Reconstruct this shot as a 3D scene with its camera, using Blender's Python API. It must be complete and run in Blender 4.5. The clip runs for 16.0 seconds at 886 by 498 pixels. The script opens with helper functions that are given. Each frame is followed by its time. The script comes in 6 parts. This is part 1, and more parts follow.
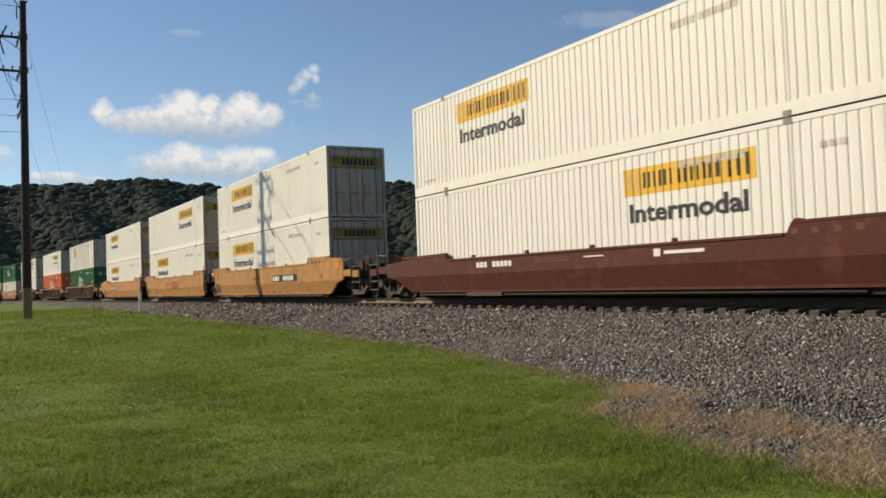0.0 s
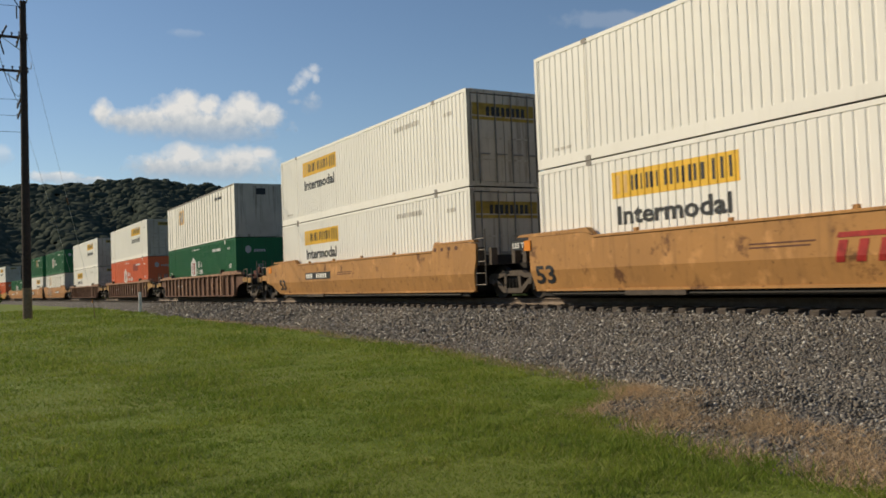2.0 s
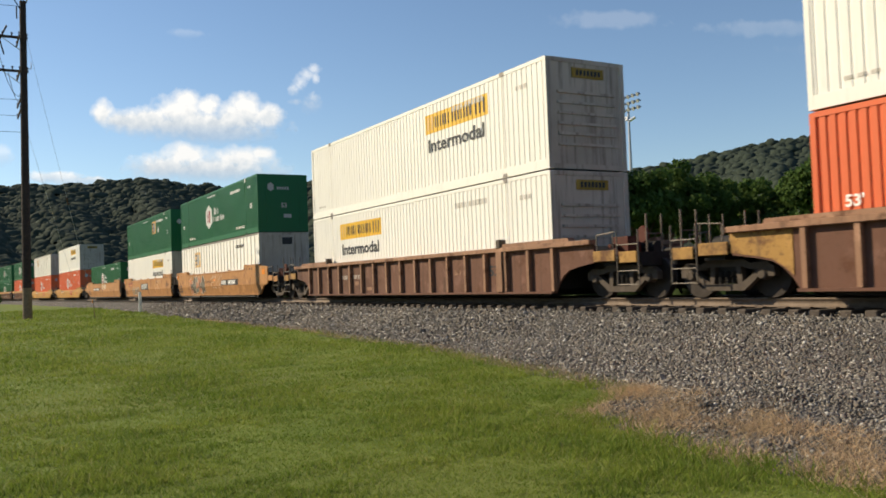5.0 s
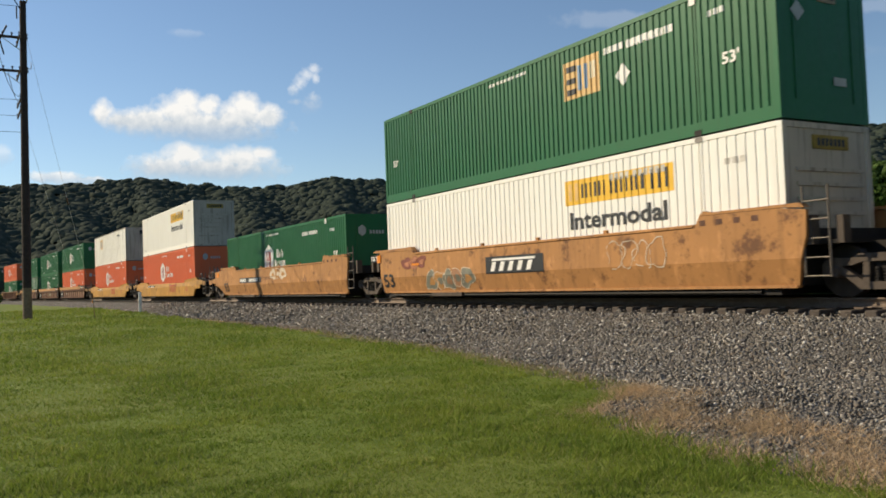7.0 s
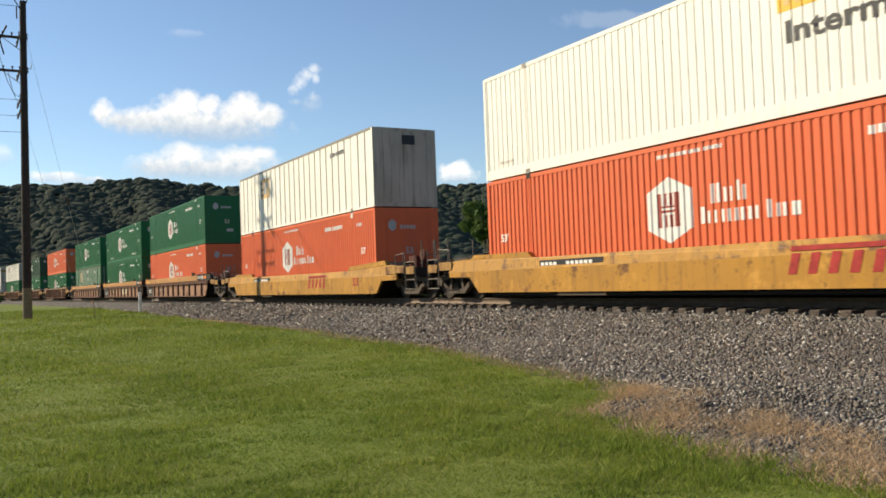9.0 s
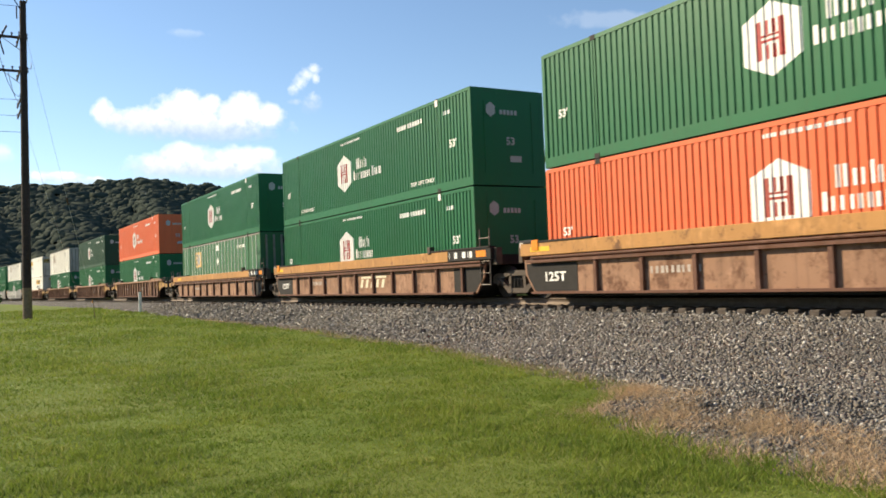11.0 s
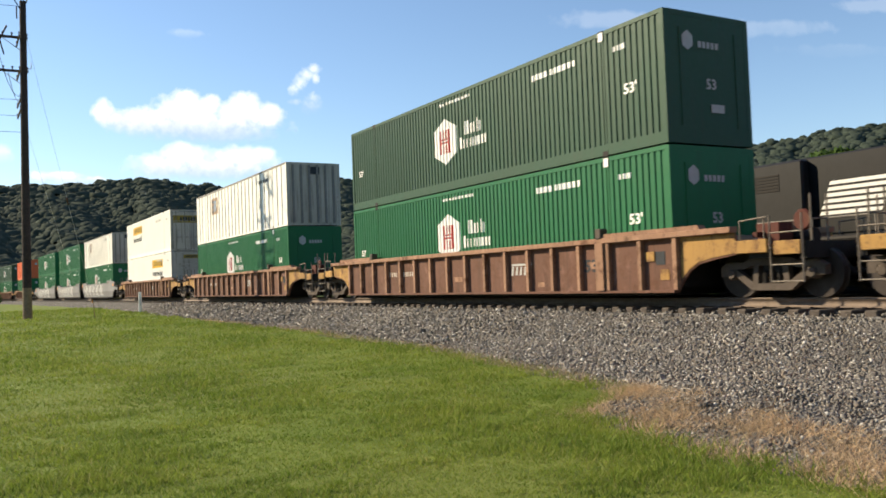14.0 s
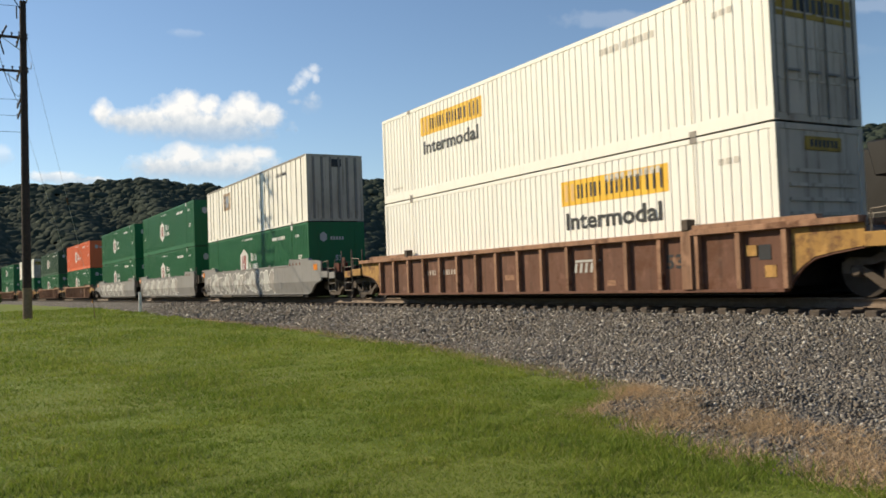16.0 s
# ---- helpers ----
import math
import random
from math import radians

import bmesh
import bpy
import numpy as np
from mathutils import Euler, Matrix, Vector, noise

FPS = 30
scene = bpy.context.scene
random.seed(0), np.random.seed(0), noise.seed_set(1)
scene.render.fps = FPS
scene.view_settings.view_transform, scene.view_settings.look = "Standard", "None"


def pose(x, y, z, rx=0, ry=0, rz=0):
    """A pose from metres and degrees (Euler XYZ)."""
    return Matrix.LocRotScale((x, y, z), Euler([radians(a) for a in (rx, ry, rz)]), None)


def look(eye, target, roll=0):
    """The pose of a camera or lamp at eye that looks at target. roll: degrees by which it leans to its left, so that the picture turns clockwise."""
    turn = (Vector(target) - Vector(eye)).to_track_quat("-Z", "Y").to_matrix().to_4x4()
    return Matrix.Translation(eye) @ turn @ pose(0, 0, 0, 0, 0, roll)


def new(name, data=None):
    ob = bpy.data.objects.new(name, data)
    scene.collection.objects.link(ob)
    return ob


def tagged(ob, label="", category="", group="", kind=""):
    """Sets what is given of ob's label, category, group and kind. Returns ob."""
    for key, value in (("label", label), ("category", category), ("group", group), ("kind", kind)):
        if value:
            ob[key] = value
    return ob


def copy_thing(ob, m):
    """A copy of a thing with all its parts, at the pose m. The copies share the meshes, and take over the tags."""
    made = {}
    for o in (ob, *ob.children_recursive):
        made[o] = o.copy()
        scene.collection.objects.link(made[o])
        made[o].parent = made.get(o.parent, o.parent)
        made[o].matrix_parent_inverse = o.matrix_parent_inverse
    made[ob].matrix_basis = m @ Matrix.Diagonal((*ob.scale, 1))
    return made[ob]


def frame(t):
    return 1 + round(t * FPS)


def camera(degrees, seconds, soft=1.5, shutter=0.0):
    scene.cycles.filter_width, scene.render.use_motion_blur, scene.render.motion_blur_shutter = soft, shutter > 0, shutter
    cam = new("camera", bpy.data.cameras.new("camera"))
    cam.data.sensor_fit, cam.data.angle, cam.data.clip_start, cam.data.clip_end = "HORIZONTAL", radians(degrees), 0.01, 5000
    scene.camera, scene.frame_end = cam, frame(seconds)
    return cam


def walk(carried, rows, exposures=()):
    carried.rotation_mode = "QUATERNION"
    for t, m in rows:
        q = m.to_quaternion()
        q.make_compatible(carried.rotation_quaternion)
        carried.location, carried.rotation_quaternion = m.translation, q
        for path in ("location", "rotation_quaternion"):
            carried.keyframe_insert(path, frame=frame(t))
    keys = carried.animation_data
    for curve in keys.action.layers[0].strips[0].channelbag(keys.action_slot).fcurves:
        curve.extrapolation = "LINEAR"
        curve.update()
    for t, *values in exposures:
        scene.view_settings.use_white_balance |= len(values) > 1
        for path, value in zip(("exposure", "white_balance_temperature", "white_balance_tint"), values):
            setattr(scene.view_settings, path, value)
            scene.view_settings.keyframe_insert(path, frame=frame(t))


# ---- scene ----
# World: rail top of the near track is z = 0, its centre line y = 0, the train runs towards +x.
EYE = (0.0, -14.314, 0.572)
SPEED = 24.85                      # train, metres a second
BEND_X, BEND = -58.0, 3.2e-4       # the line bends gently beyond here
FAR_TRACK_Y, FAR_TRACK_Z = 8.4, -0.6
HALF = 8.077                       # half a 53 ft container


def from_angles(yaw, pitch, roll):
    a, b = radians(yaw), radians(pitch)
    way = Vector((math.sin(a) * math.cos(b), math.cos(a) * math.cos(b), math.sin(b)))
    return look(EYE, Vector(EYE) + way * 10, roll)


cam = camera(55.16, 16.0, soft=1.7, shutter=0.06)
VIEW = from_angles(-59.936, 2.095, -2.167)
walk(cam, [(0.0, VIEW), (16.0, VIEW)],
     exposures=[(0.0, 0.02), (1.0, -0.08), (2.0, -0.15), (3.0, 0.07), (3.5, 0.22), (4.2, 0.34), (6.5, 0.20), (7.2, 0.20), (8.0, 0.32), (9.0, 0.41), (11.5, 0.80), (12.5, 0.86), (13.5, 0.81), (14.0, 0.76), (14.5, 0.68), (15.0, 0.52), (16.0, 0.28)])

# ---- light ----
SUN_ELEV, SUN_AZ = radians(30.0), radians(230.7)
world = bpy.data.worlds.new("sky")
scene.world = world
world.use_nodes = True
wn = world.node_tree
sky = wn.nodes.new("ShaderNodeTexSky")
sky.sky_type, sky.sun_disc = "NISHITA", False
sky.sun_elevation, sky.sun_rotation = SUN_ELEV, SUN_AZ
sky.air_density, sky.dust_density, sky.ozone_density = 1.0, 0.12, 2.6
wn.links.new(sky.outputs[0], wn.nodes["Background"].inputs[0])
wn.nodes["Background"].inputs[1].default_value = 0.1
sun = new("sun", bpy.data.lights.new("sun", "SUN"))
sun.data.energy, sun.data.angle, sun.data.color = 5.0, radians(0.55), (1.0, 0.845, 0.60)
to_sun = Vector((math.sin(SUN_AZ) * math.cos(SUN_ELEV), math.cos(SUN_AZ) * math.cos(SUN_ELEV), math.sin(SUN_ELEV)))
sun.matrix_world = look(to_sun * 60, (0, 0, 0))

# ---- materials ----
def nodes_of(name):
    m = bpy.data.materials.new(name)
    m.use_nodes = True
    nt = m.node_tree
    return m, nt, nt.nodes["Principled BSDF"]


def nnode(nt, kind, **values):
    n = nt.nodes.new(kind)
    for k, v in values.items():
        if k == "scale":
            n.inputs["Scale"].default_value = v
        elif k == "detail":
            n.inputs["Detail"].default_value = v
        elif k == "rough":
            n.inputs["Roughness"].default_value = v
        elif k == "op":
            n.operation = v
    return n


def coords(nt, stretch=(1, 1, 1), random_shift=False):
    tc = nt.nodes.new("ShaderNodeTexCoord")
    mp = nt.nodes.new("ShaderNodeMapping")
    mp.inputs["Scale"].default_value = stretch
    nt.links.new(tc.outputs["Object"], mp.inputs["Vector"])
    if random_shift:
        oi = nt.nodes.new("ShaderNodeObjectInfo")
        sc = nnode(nt, "ShaderNodeMath", op="MULTIPLY")
        sc.inputs[1].default_value = 37.0
        nt.links.new(oi.outputs["Random"], sc.inputs[0])
        cb = nt.nodes.new("ShaderNodeCombineXYZ")
        for i in range(3):
            nt.links.new(sc.outputs[0], cb.inputs[i])
        nt.links.new(cb.outputs[0], mp.inputs["Location"])
    return mp.outputs[0]


def ramp(nt, src, stops):
    r = nt.nodes.new("ShaderNodeValToRGB")
    e = r.color_ramp.elements
    while len(e) < len(stops):
        e.new(0.5)
    for el, (p, c) in zip(e, stops):
        el.position = p
        el.color = (*c, 1) if len(c) == 3 else c
    nt.links.new(src, r.inputs[0])
    return r.outputs[0]


def mix(nt, fac, a, b, mode="MIX"):
    m = nt.nodes.new("ShaderNodeMix")
    m.data_type, m.blend_type = "RGBA", mode
    for sock, v in ((m.inputs[0], fac), (m.inputs[6], a), (m.inputs[7], b)):
        if isinstance(v, bpy.types.NodeSocket):
            nt.links.new(v, sock)
        elif isinstance(v, (int, float)):
            sock.default_value = v
        else:
            sock.default_value = (*v, 1)
    return m.outputs[2]


def grain(nt, vec, scale, detail=4.0, rough=0.55):
    n = nnode(nt, "ShaderNodeTexNoise", scale=scale, detail=detail, rough=rough)
    nt.links.new(vec, n.inputs["Vector"])
    return n.outputs["Fac"]


def bump(nt, bsdf, src, strength, distance):
    b = nt.nodes.new("ShaderNodeBump")
    b.inputs["Strength"].default_value, b.inputs["Distance"].default_value = strength, distance
    nt.links.new(src, b.inputs["Height"])
    nt.links.new(b.outputs[0], bsdf.inputs["Normal"])


def paint(name, base, grime=(0.16, 0.11, 0.07), wear=0.3, streak=0.35, rough=0.5, rust=0.0):
    """Weathered vehicle paint: cloudy fading, vertical dirt streaks, small scuffs, optional rust."""
    m, nt, bsdf = nodes_of(name)
    vec = coords(nt, random_shift=True)
    tall = coords(nt, (2.6, 2.6, 0.16), random_shift=True)
    cloudy = grain(nt, vec, 0.55, 5)
    c = mix(nt, ramp(nt, cloudy, [(0.35, (0, 0, 0)), (0.75, (wear, wear, wear))]), base, [0.55 * x + 0.45 * g for x, g in zip(base, grime)])
    lines = grain(nt, tall, 2.2, 6, 0.65)
    c = mix(nt, ramp(nt, lines, [(0.52, (0, 0, 0)), (0.78, (streak, streak, streak))]), c, grime)
    specks = grain(nt, vec, 9.0, 6, 0.7)
    c = mix(nt, ramp(nt, specks, [(0.62, (0, 0, 0)), (0.74, (0.28 * wear + 0.04,) * 3)]), c, grime)
    if rust > 0:
        bare = grain(nt, coords(nt, (1.0, 1.0, 0.7), random_shift=True), 2.6, 6, 0.6)
        c = mix(nt, ramp(nt, bare, [(0.56, (0, 0, 0)), (0.68, (0.4, 0.4, 0.4))]), c, [min(1, 1.6 * x + 0.03) for x in base])
        patch = grain(nt, vec, 1.7, 8, 0.7)
        c = mix(nt, ramp(nt, patch, [(0.58 - 0.14 * rust, (0, 0, 0)), (0.66 - 0.08 * rust, (0.85, 0.85, 0.85))]), c, (0.105, 0.045, 0.024))
        flake = grain(nt, vec, 6.5, 8, 0.75)
        c = mix(nt, ramp(nt, flake, [(0.60 - 0.08 * rust, (0, 0, 0)), (0.68, (0.8, 0.8, 0.8))]), c, (0.070, 0.036, 0.022))
    nt.links.new(c, bsdf.inputs["Base Color"])
    nt.links.new(ramp(nt, specks, [(0.3, (rough - 0.08,) * 3), (0.8, (rough + 0.2,) * 3)]), bsdf.inputs["Roughness"])
    bsdf.inputs["Specular IOR Level"].default_value = 0.22
    bump(nt, bsdf, cloudy, 0.12, 0.05)
    return m


def plain(name, base, rough=0.6, metal=0.0, vary=0.25, scale=6.0, relief=0.15):
    m, nt, bsdf = nodes_of(name)
    vec = coords(nt, random_shift=True)
    f = grain(nt, vec, scale, 6, 0.65)
    dark = [x * (1 - vary) for x in base]
    lite = [min(1, x * (1 + vary)) for x in base]
    nt.links.new(ramp(nt, f, [(0.3, dark), (0.7, lite)]), bsdf.inputs["Base Color"])
    bsdf.inputs["Roughness"].default_value, bsdf.inputs["Metallic"].default_value = rough, metal
    bsdf.inputs["Specular IOR Level"].default_value = 0.3
    bump(nt, bsdf, f, relief, 0.02)
    return m


def island_leaf(name, shades, rough=0.6, translucent=0.0, patch=((0.55, 0.55, 0.5), (1.0, 1.0, 1.0)), patch_scale=0.35):
    """Foliage and stones: a shade for each loose piece."""
    m, nt, bsdf = nodes_of(name)
    g = nt.nodes.new("ShaderNodeNewGeometry")
    c = ramp(nt, g.outputs["Random Per Island"], [(i / max(1, len(shades) - 1), s) for i, s in enumerate(shades)])
    vec = coords(nt)
    c = mix(nt, 0.6, c, ramp(nt, grain(nt, vec, patch_scale, 5, 0.6), [(0.32, patch[0]), (0.68, patch[1])]), "MULTIPLY")
    nt.links.new(c, bsdf.inputs["Base Color"])
    bsdf.inputs["Roughness"].default_value = rough
    bsdf.inputs["Specular IOR Level"].default_value = 0.06
    if translucent:
        tl = nt.nodes.new("ShaderNodeBsdfTranslucent")
        ms = nt.nodes.new("ShaderNodeMixShader")
        ms.inputs[0].default_value = translucent
        nt.links.new(c, tl.inputs[0])
        nt.links.new(bsdf.outputs[0], ms.inputs[1]), nt.links.new(tl.outputs[0], ms.inputs[2])
        nt.links.new(ms.outputs[0], nt.nodes["Material Output"].inputs[0])
    return m


WHITE = paint("white_container_paint", (0.86, 0.835, 0.775), wear=0.10, streak=0.14, rough=0.5)
# White end paint: real grime, plus a darker base standing for end shade.
GRIMY_SHADED = paint("grimy_shaded_white_end_paint", (0.52, 0.465, 0.385), (0.085, 0.060, 0.042), wear=0.8, streak=0.95, rough=0.65)
WHITE_OLD = paint("old_white_container_paint", (0.83, 0.805, 0.75), wear=0.2, streak=0.32, rough=0.55)
GREEN = paint("green_container_paint", (0.014, 0.130, 0.048), (0.035, 0.060, 0.030), wear=0.35, streak=0.25, rough=0.42)
GREEN_DARK = paint("dark_green_container_paint", (0.022, 0.070, 0.038), (0.05, 0.05, 0.035), wear=0.4, streak=0.35, rough=0.5)
GREEN_PALE = paint("pale_green_container_paint", (0.040, 0.140, 0.062), (0.09, 0.10, 0.06), wear=0.4, streak=0.4, rough=0.5)
ORANGE = paint("orange_container_paint", (0.72, 0.150, 0.055), (0.26, 0.09, 0.05), wear=0.3, streak=0.3, rough=0.5)
TAN = paint("tan_yellow_well_paint", (0.46, 0.232, 0.076), (0.16, 0.085, 0.040), wear=0.75, streak=0.6, rough=0.6, rust=0.02)
TAN_RUSTY = paint("rusty_tan_well_paint", (0.45, 0.216, 0.074), (0.15, 0.075, 0.035), wear=0.7, streak=0.7, rough=0.6, rust=0.15)
YELLOW = paint("yellow_well_paint", (0.47, 0.240, 0.036), (0.17, 0.085, 0.032), wear=0.9, streak=0.8, rough=0.55, rust=0.12)
YELLOW_WORN = paint("worn_yellow_paint", (0.40, 0.225, 0.062), (0.13, 0.075, 0.042), wear=0.9, streak=0.9, rough=0.65, rust=0.6)
BROWN = paint("rust_brown_well_paint", (0.150, 0.073, 0.049), (0.060, 0.034, 0.024), wear=0.8, streak=0.9, rough=0.75, rust=0.3)
BROWN_PALE = paint("faded_brown_well_paint", (0.325, 0.182, 0.112), (0.10, 0.056, 0.036), wear=0.8, streak=0.9, rough=0.7, rust=0.3)
MAROON = paint("maroon_well_paint", (0.092, 0.022, 0.013), (0.050, 0.026, 0.018), wear=0.7, streak=0.7, rough=0.65, rust=0.08)
GREY_WELL = paint("grey_well_paint", (0.24, 0.235, 0.23), (0.10, 0.09, 0.085), wear=0.6, streak=0.6, rough=0.6)
STEEL_DARK = plain("grimy_black_steel", (0.021, 0.018, 0.016), 0.7, 0.3)
STEEL_DUSTY = plain("dusty_truck_steel", (0.085, 0.066, 0.052), 0.75, 0.2)
GRAB_IRON = plain("worn_grab_iron", (0.135, 0.112, 0.09), 0.55, 0.2, 0.3)
STEEL_BRIGHT = plain("polished_wheel_steel", (0.20, 0.18, 0.16), 0.5, 0.8)
RAIL_SIDE = plain("rusty_rail", (0.15, 0.112, 0.085), 0.7, 0.3)
STEEL_WHEEL = plain("brown_black_wheel_steel", (0.042, 0.033, 0.028), 0.6, 0.4)
RUBBER = plain("black_rubber_hose", (0.02, 0.02, 0.02), 0.6)
POST_GREY = plain("grey_seam_steel", (0.22, 0.20, 0.18), 0.6, 0.2)
M_WHITE = plain("white_marking_paint", (0.80, 0.78, 0.74), 0.5, 0, 0.08)
M_BLACK = plain("black_marking_paint", (0.022, 0.024, 0.028), 0.5, 0, 0.2)
M_YELLOW = plain("yellow_sign_paint", (0.80, 0.47, 0.035), 0.5, 0, 0.10)
M_GREENINK = plain("dark_green_marking_paint", (0.030, 0.085, 0.062), 0.5, 0, 0.2)
M_RED = plain("red_marking_paint", (0.36, 0.030, 0.026), 0.5, 0, 0.3)
M_BLUE = plain("pale_blue_marking_paint", (0.16, 0.30, 0.48), 0.5, 0, 0.2)
# Sign yellow darkened for dirt and for the shade on the container ends.
END_YELLOW_SHADED = plain("grimy_shaded_yellow_band_paint", (0.30, 0.205, 0.035), 0.7, 0, 0.4, 3.0)
PALE_INK = plain("worn_grey_marking_paint", (0.56, 0.52, 0.46), 0.6, 0, 0.25)
SEAM = plain("pale_grey_seam", (0.50, 0.47, 0.42), 0.6, 0, 0.2)
SPRAY_GREY = plain("grey_green_spray", (0.17, 0.165, 0.125), 0.6, 0, 0.35, 3.0)
SPRAY_PINK = plain("dusty_pink_spray", (0.42, 0.17, 0.085), 0.6, 0, 0.35, 3.0)
SPRAY_DARK = plain("brown_black_spray", (0.105, 0.075, 0.050), 0.6, 0, 0.35, 3.0)
SPRAY_PALE = plain("pale_outline_spray", (0.62, 0.52, 0.40), 0.6, 0, 0.25, 4.0)
FADED_INK = plain("faded_marking_paint", (0.42, 0.36, 0.31), 0.7, 0, 0.35, 6.0)
M_TAN = plain("tan_sign_paint", (0.68, 0.43, 0.16), 0.5, 0, 0.15)
FADED_TAN = plain("faded_brown_sign_paint", (0.36, 0.245, 0.15), 0.6, 0, 0.4, 5.0)
M_ORANGE = plain("orange_reflector", (0.75, 0.24, 0.02), 0.4, 0, 0.1)
M_PATCH = plain("fresh_maroon_patch_paint", (0.34, 0.065, 0.045), 0.5, 0, 0.1)
LOCO_BLACK = plain("black_locomotive_paint", (0.0095, 0.0092, 0.0095), 0.5, 0, 0.3, 2.0)
GLASS_DARK = plain("dark_cab_glass", (0.015, 0.018, 0.022), 0.08, 0, 0.1)
POLE_WOOD = plain("creosoted_pole_wood", (0.045, 0.030, 0.026), 0.85, 0, 0.4, 9.0, 0.5)
POLE_BASE = plain("weathered_pole_wood", (0.21, 0.15, 0.095), 0.85, 0, 0.35, 9.0, 0.5)
TIE_WOOD = plain("creosoted_tie_wood", (0.082, 0.066, 0.054), 0.9, 0, 0.4, 8.0, 0.5)
PORCELAIN = plain("brown_porcelain", (0.07, 0.04, 0.03), 0.25)
GALV = plain("galvanised_steel", (0.42, 0.43, 0.44), 0.45, 0.7)
LAMP_FACE = plain("floodlight_reflector", (0.75, 0.77, 0.80), 0.25, 0.6)
BARK = plain("tree_bark", (0.085, 0.062, 0.045), 0.9, 0, 0.4, 12.0, 0.6)
STONE = island_leaf("ballast_stone", [(0.110, 0.102, 0.094), (0.175, 0.163, 0.148), (0.245, 0.228, 0.206), (0.140, 0.130, 0.119), (0.215, 0.180, 0.145), (0.185, 0.176, 0.164), (0.24, 0.225, 0.205), (0.56, 0.54, 0.50)], 0.85, 0.0, ((0.66, 0.65, 0.64), (1.08, 1.05, 1.0)))
BLADE = island_leaf("lawn_blades", [(0.140, 0.208, 0.032), (0.188, 0.260, 0.038), (0.234, 0.302, 0.054), (0.158, 0.228, 0.034), (0.310, 0.316, 0.112)], 0.55, 0.4, ((0.50, 0.62, 0.52), (1.32, 1.12, 1.2)), 0.75)
STRAW = island_leaf("dry_straw_grass", [(0.54, 0.40, 0.26), (0.68, 0.52, 0.33), (0.42, 0.29, 0.18), (0.38, 0.30, 0.17)], 0.8, 0.25, ((0.7, 0.7, 0.68), (1.1, 1.05, 1.0)), 1.5)
LEAF = island_leaf("broad_leaf_foliage", [(0.058, 0.108, 0.026), (0.080, 0.135, 0.034), (0.100, 0.158, 0.042), (0.068, 0.118, 0.030)], 0.6, 0.35)
LEAF_DARK = island_leaf("dark_scrub_foliage", [(0.020, 0.034, 0.012), (0.030, 0.048, 0.016), (0.038, 0.058, 0.020)], 0.8)
WOODS = island_leaf("wooded_hill_foliage", [(0.040, 0.051, 0.040), (0.043, 0.055, 0.042), (0.046, 0.058, 0.044), (0.041, 0.053, 0.041), (0.047, 0.060, 0.045)], 0.95, 0.0, ((0.74, 0.78, 0.82), (1.06, 1.04, 1.0)), 0.008)


def ground_material():
    """Mown lawn, worn and mottled, with a browner strip along the stones."""
    m, nt, bsdf = nodes_of("mown_lawn")
    vec = coords(nt)
    big, mid, fine = grain(nt, vec, 0.22, 3), grain(nt, vec, 1.3, 5), grain(nt, vec, 34.0, 6, 0.7)
    c = ramp(nt, mid, [(0.30, (0.122, 0.166, 0.030)), (0.55, (0.162, 0.208, 0.040)), (0.75, (0.200, 0.236, 0.058))])
    c = mix(nt, ramp(nt, big, [(0.45, (0, 0, 0)), (0.70, (0.55, 0.55, 0.55))]), c, (0.180, 0.195, 0.056))
    c = mix(nt, 0.7, c, ramp(nt, fine, [(0.28, (0.6, 0.62, 0.55)), (0.62, (1.0, 1.0, 1.0))]), "MULTIPLY")
    nt.links.new(c, bsdf.inputs["Base Color"])
    bsdf.inputs["Roughness"].default_value = 0.85
    bsdf.inputs["Specular IOR Level"].default_value = 0.1
    bump(nt, bsdf, fine, 0.35, 0.03)
    return m


def ballast_material():
    m, nt, bsdf = nodes_of("crushed_stone_bed")
    vec = coords(nt)
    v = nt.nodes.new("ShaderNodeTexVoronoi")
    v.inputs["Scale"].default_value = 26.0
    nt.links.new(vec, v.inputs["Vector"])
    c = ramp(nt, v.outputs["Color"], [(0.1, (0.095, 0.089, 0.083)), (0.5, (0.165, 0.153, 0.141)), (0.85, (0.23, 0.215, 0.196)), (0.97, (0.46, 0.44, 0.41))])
    # Stone cells darken towards their edges, painting in the shade of the gaps.
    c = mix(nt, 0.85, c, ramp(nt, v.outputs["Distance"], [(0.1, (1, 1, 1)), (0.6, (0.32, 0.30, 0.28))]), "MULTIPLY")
    c = mix(nt, ramp(nt, grain(nt, vec, 0.7, 5), [(0.45, (0, 0, 0)), (0.75, (0.4, 0.4, 0.4))]), c, (0.175, 0.145, 0.110))
    nt.links.new(c, bsdf.inputs["Base Color"])
    bsdf.inputs["Roughness"].default_value = 0.9
    inv = nnode(nt, "ShaderNodeMath", op="SUBTRACT")
    inv.inputs[0].default_value = 1.0
    nt.links.new(v.outputs["Distance"], inv.inputs[1])
    bump(nt, bsdf, inv.outputs[0], 1.0, 0.05)
    return m


LAWN, BALLAST = ground_material(), ballast_material()

# ---- building helpers ----
def mesh_of(name, bm, mat):
    bmesh.ops.recalc_face_normals(bm, faces=bm.faces[:])
    me = bpy.data.meshes.new(name)
    bm.to_mesh(me)
    bm.free()
    me.materials.append(mat)
    return me


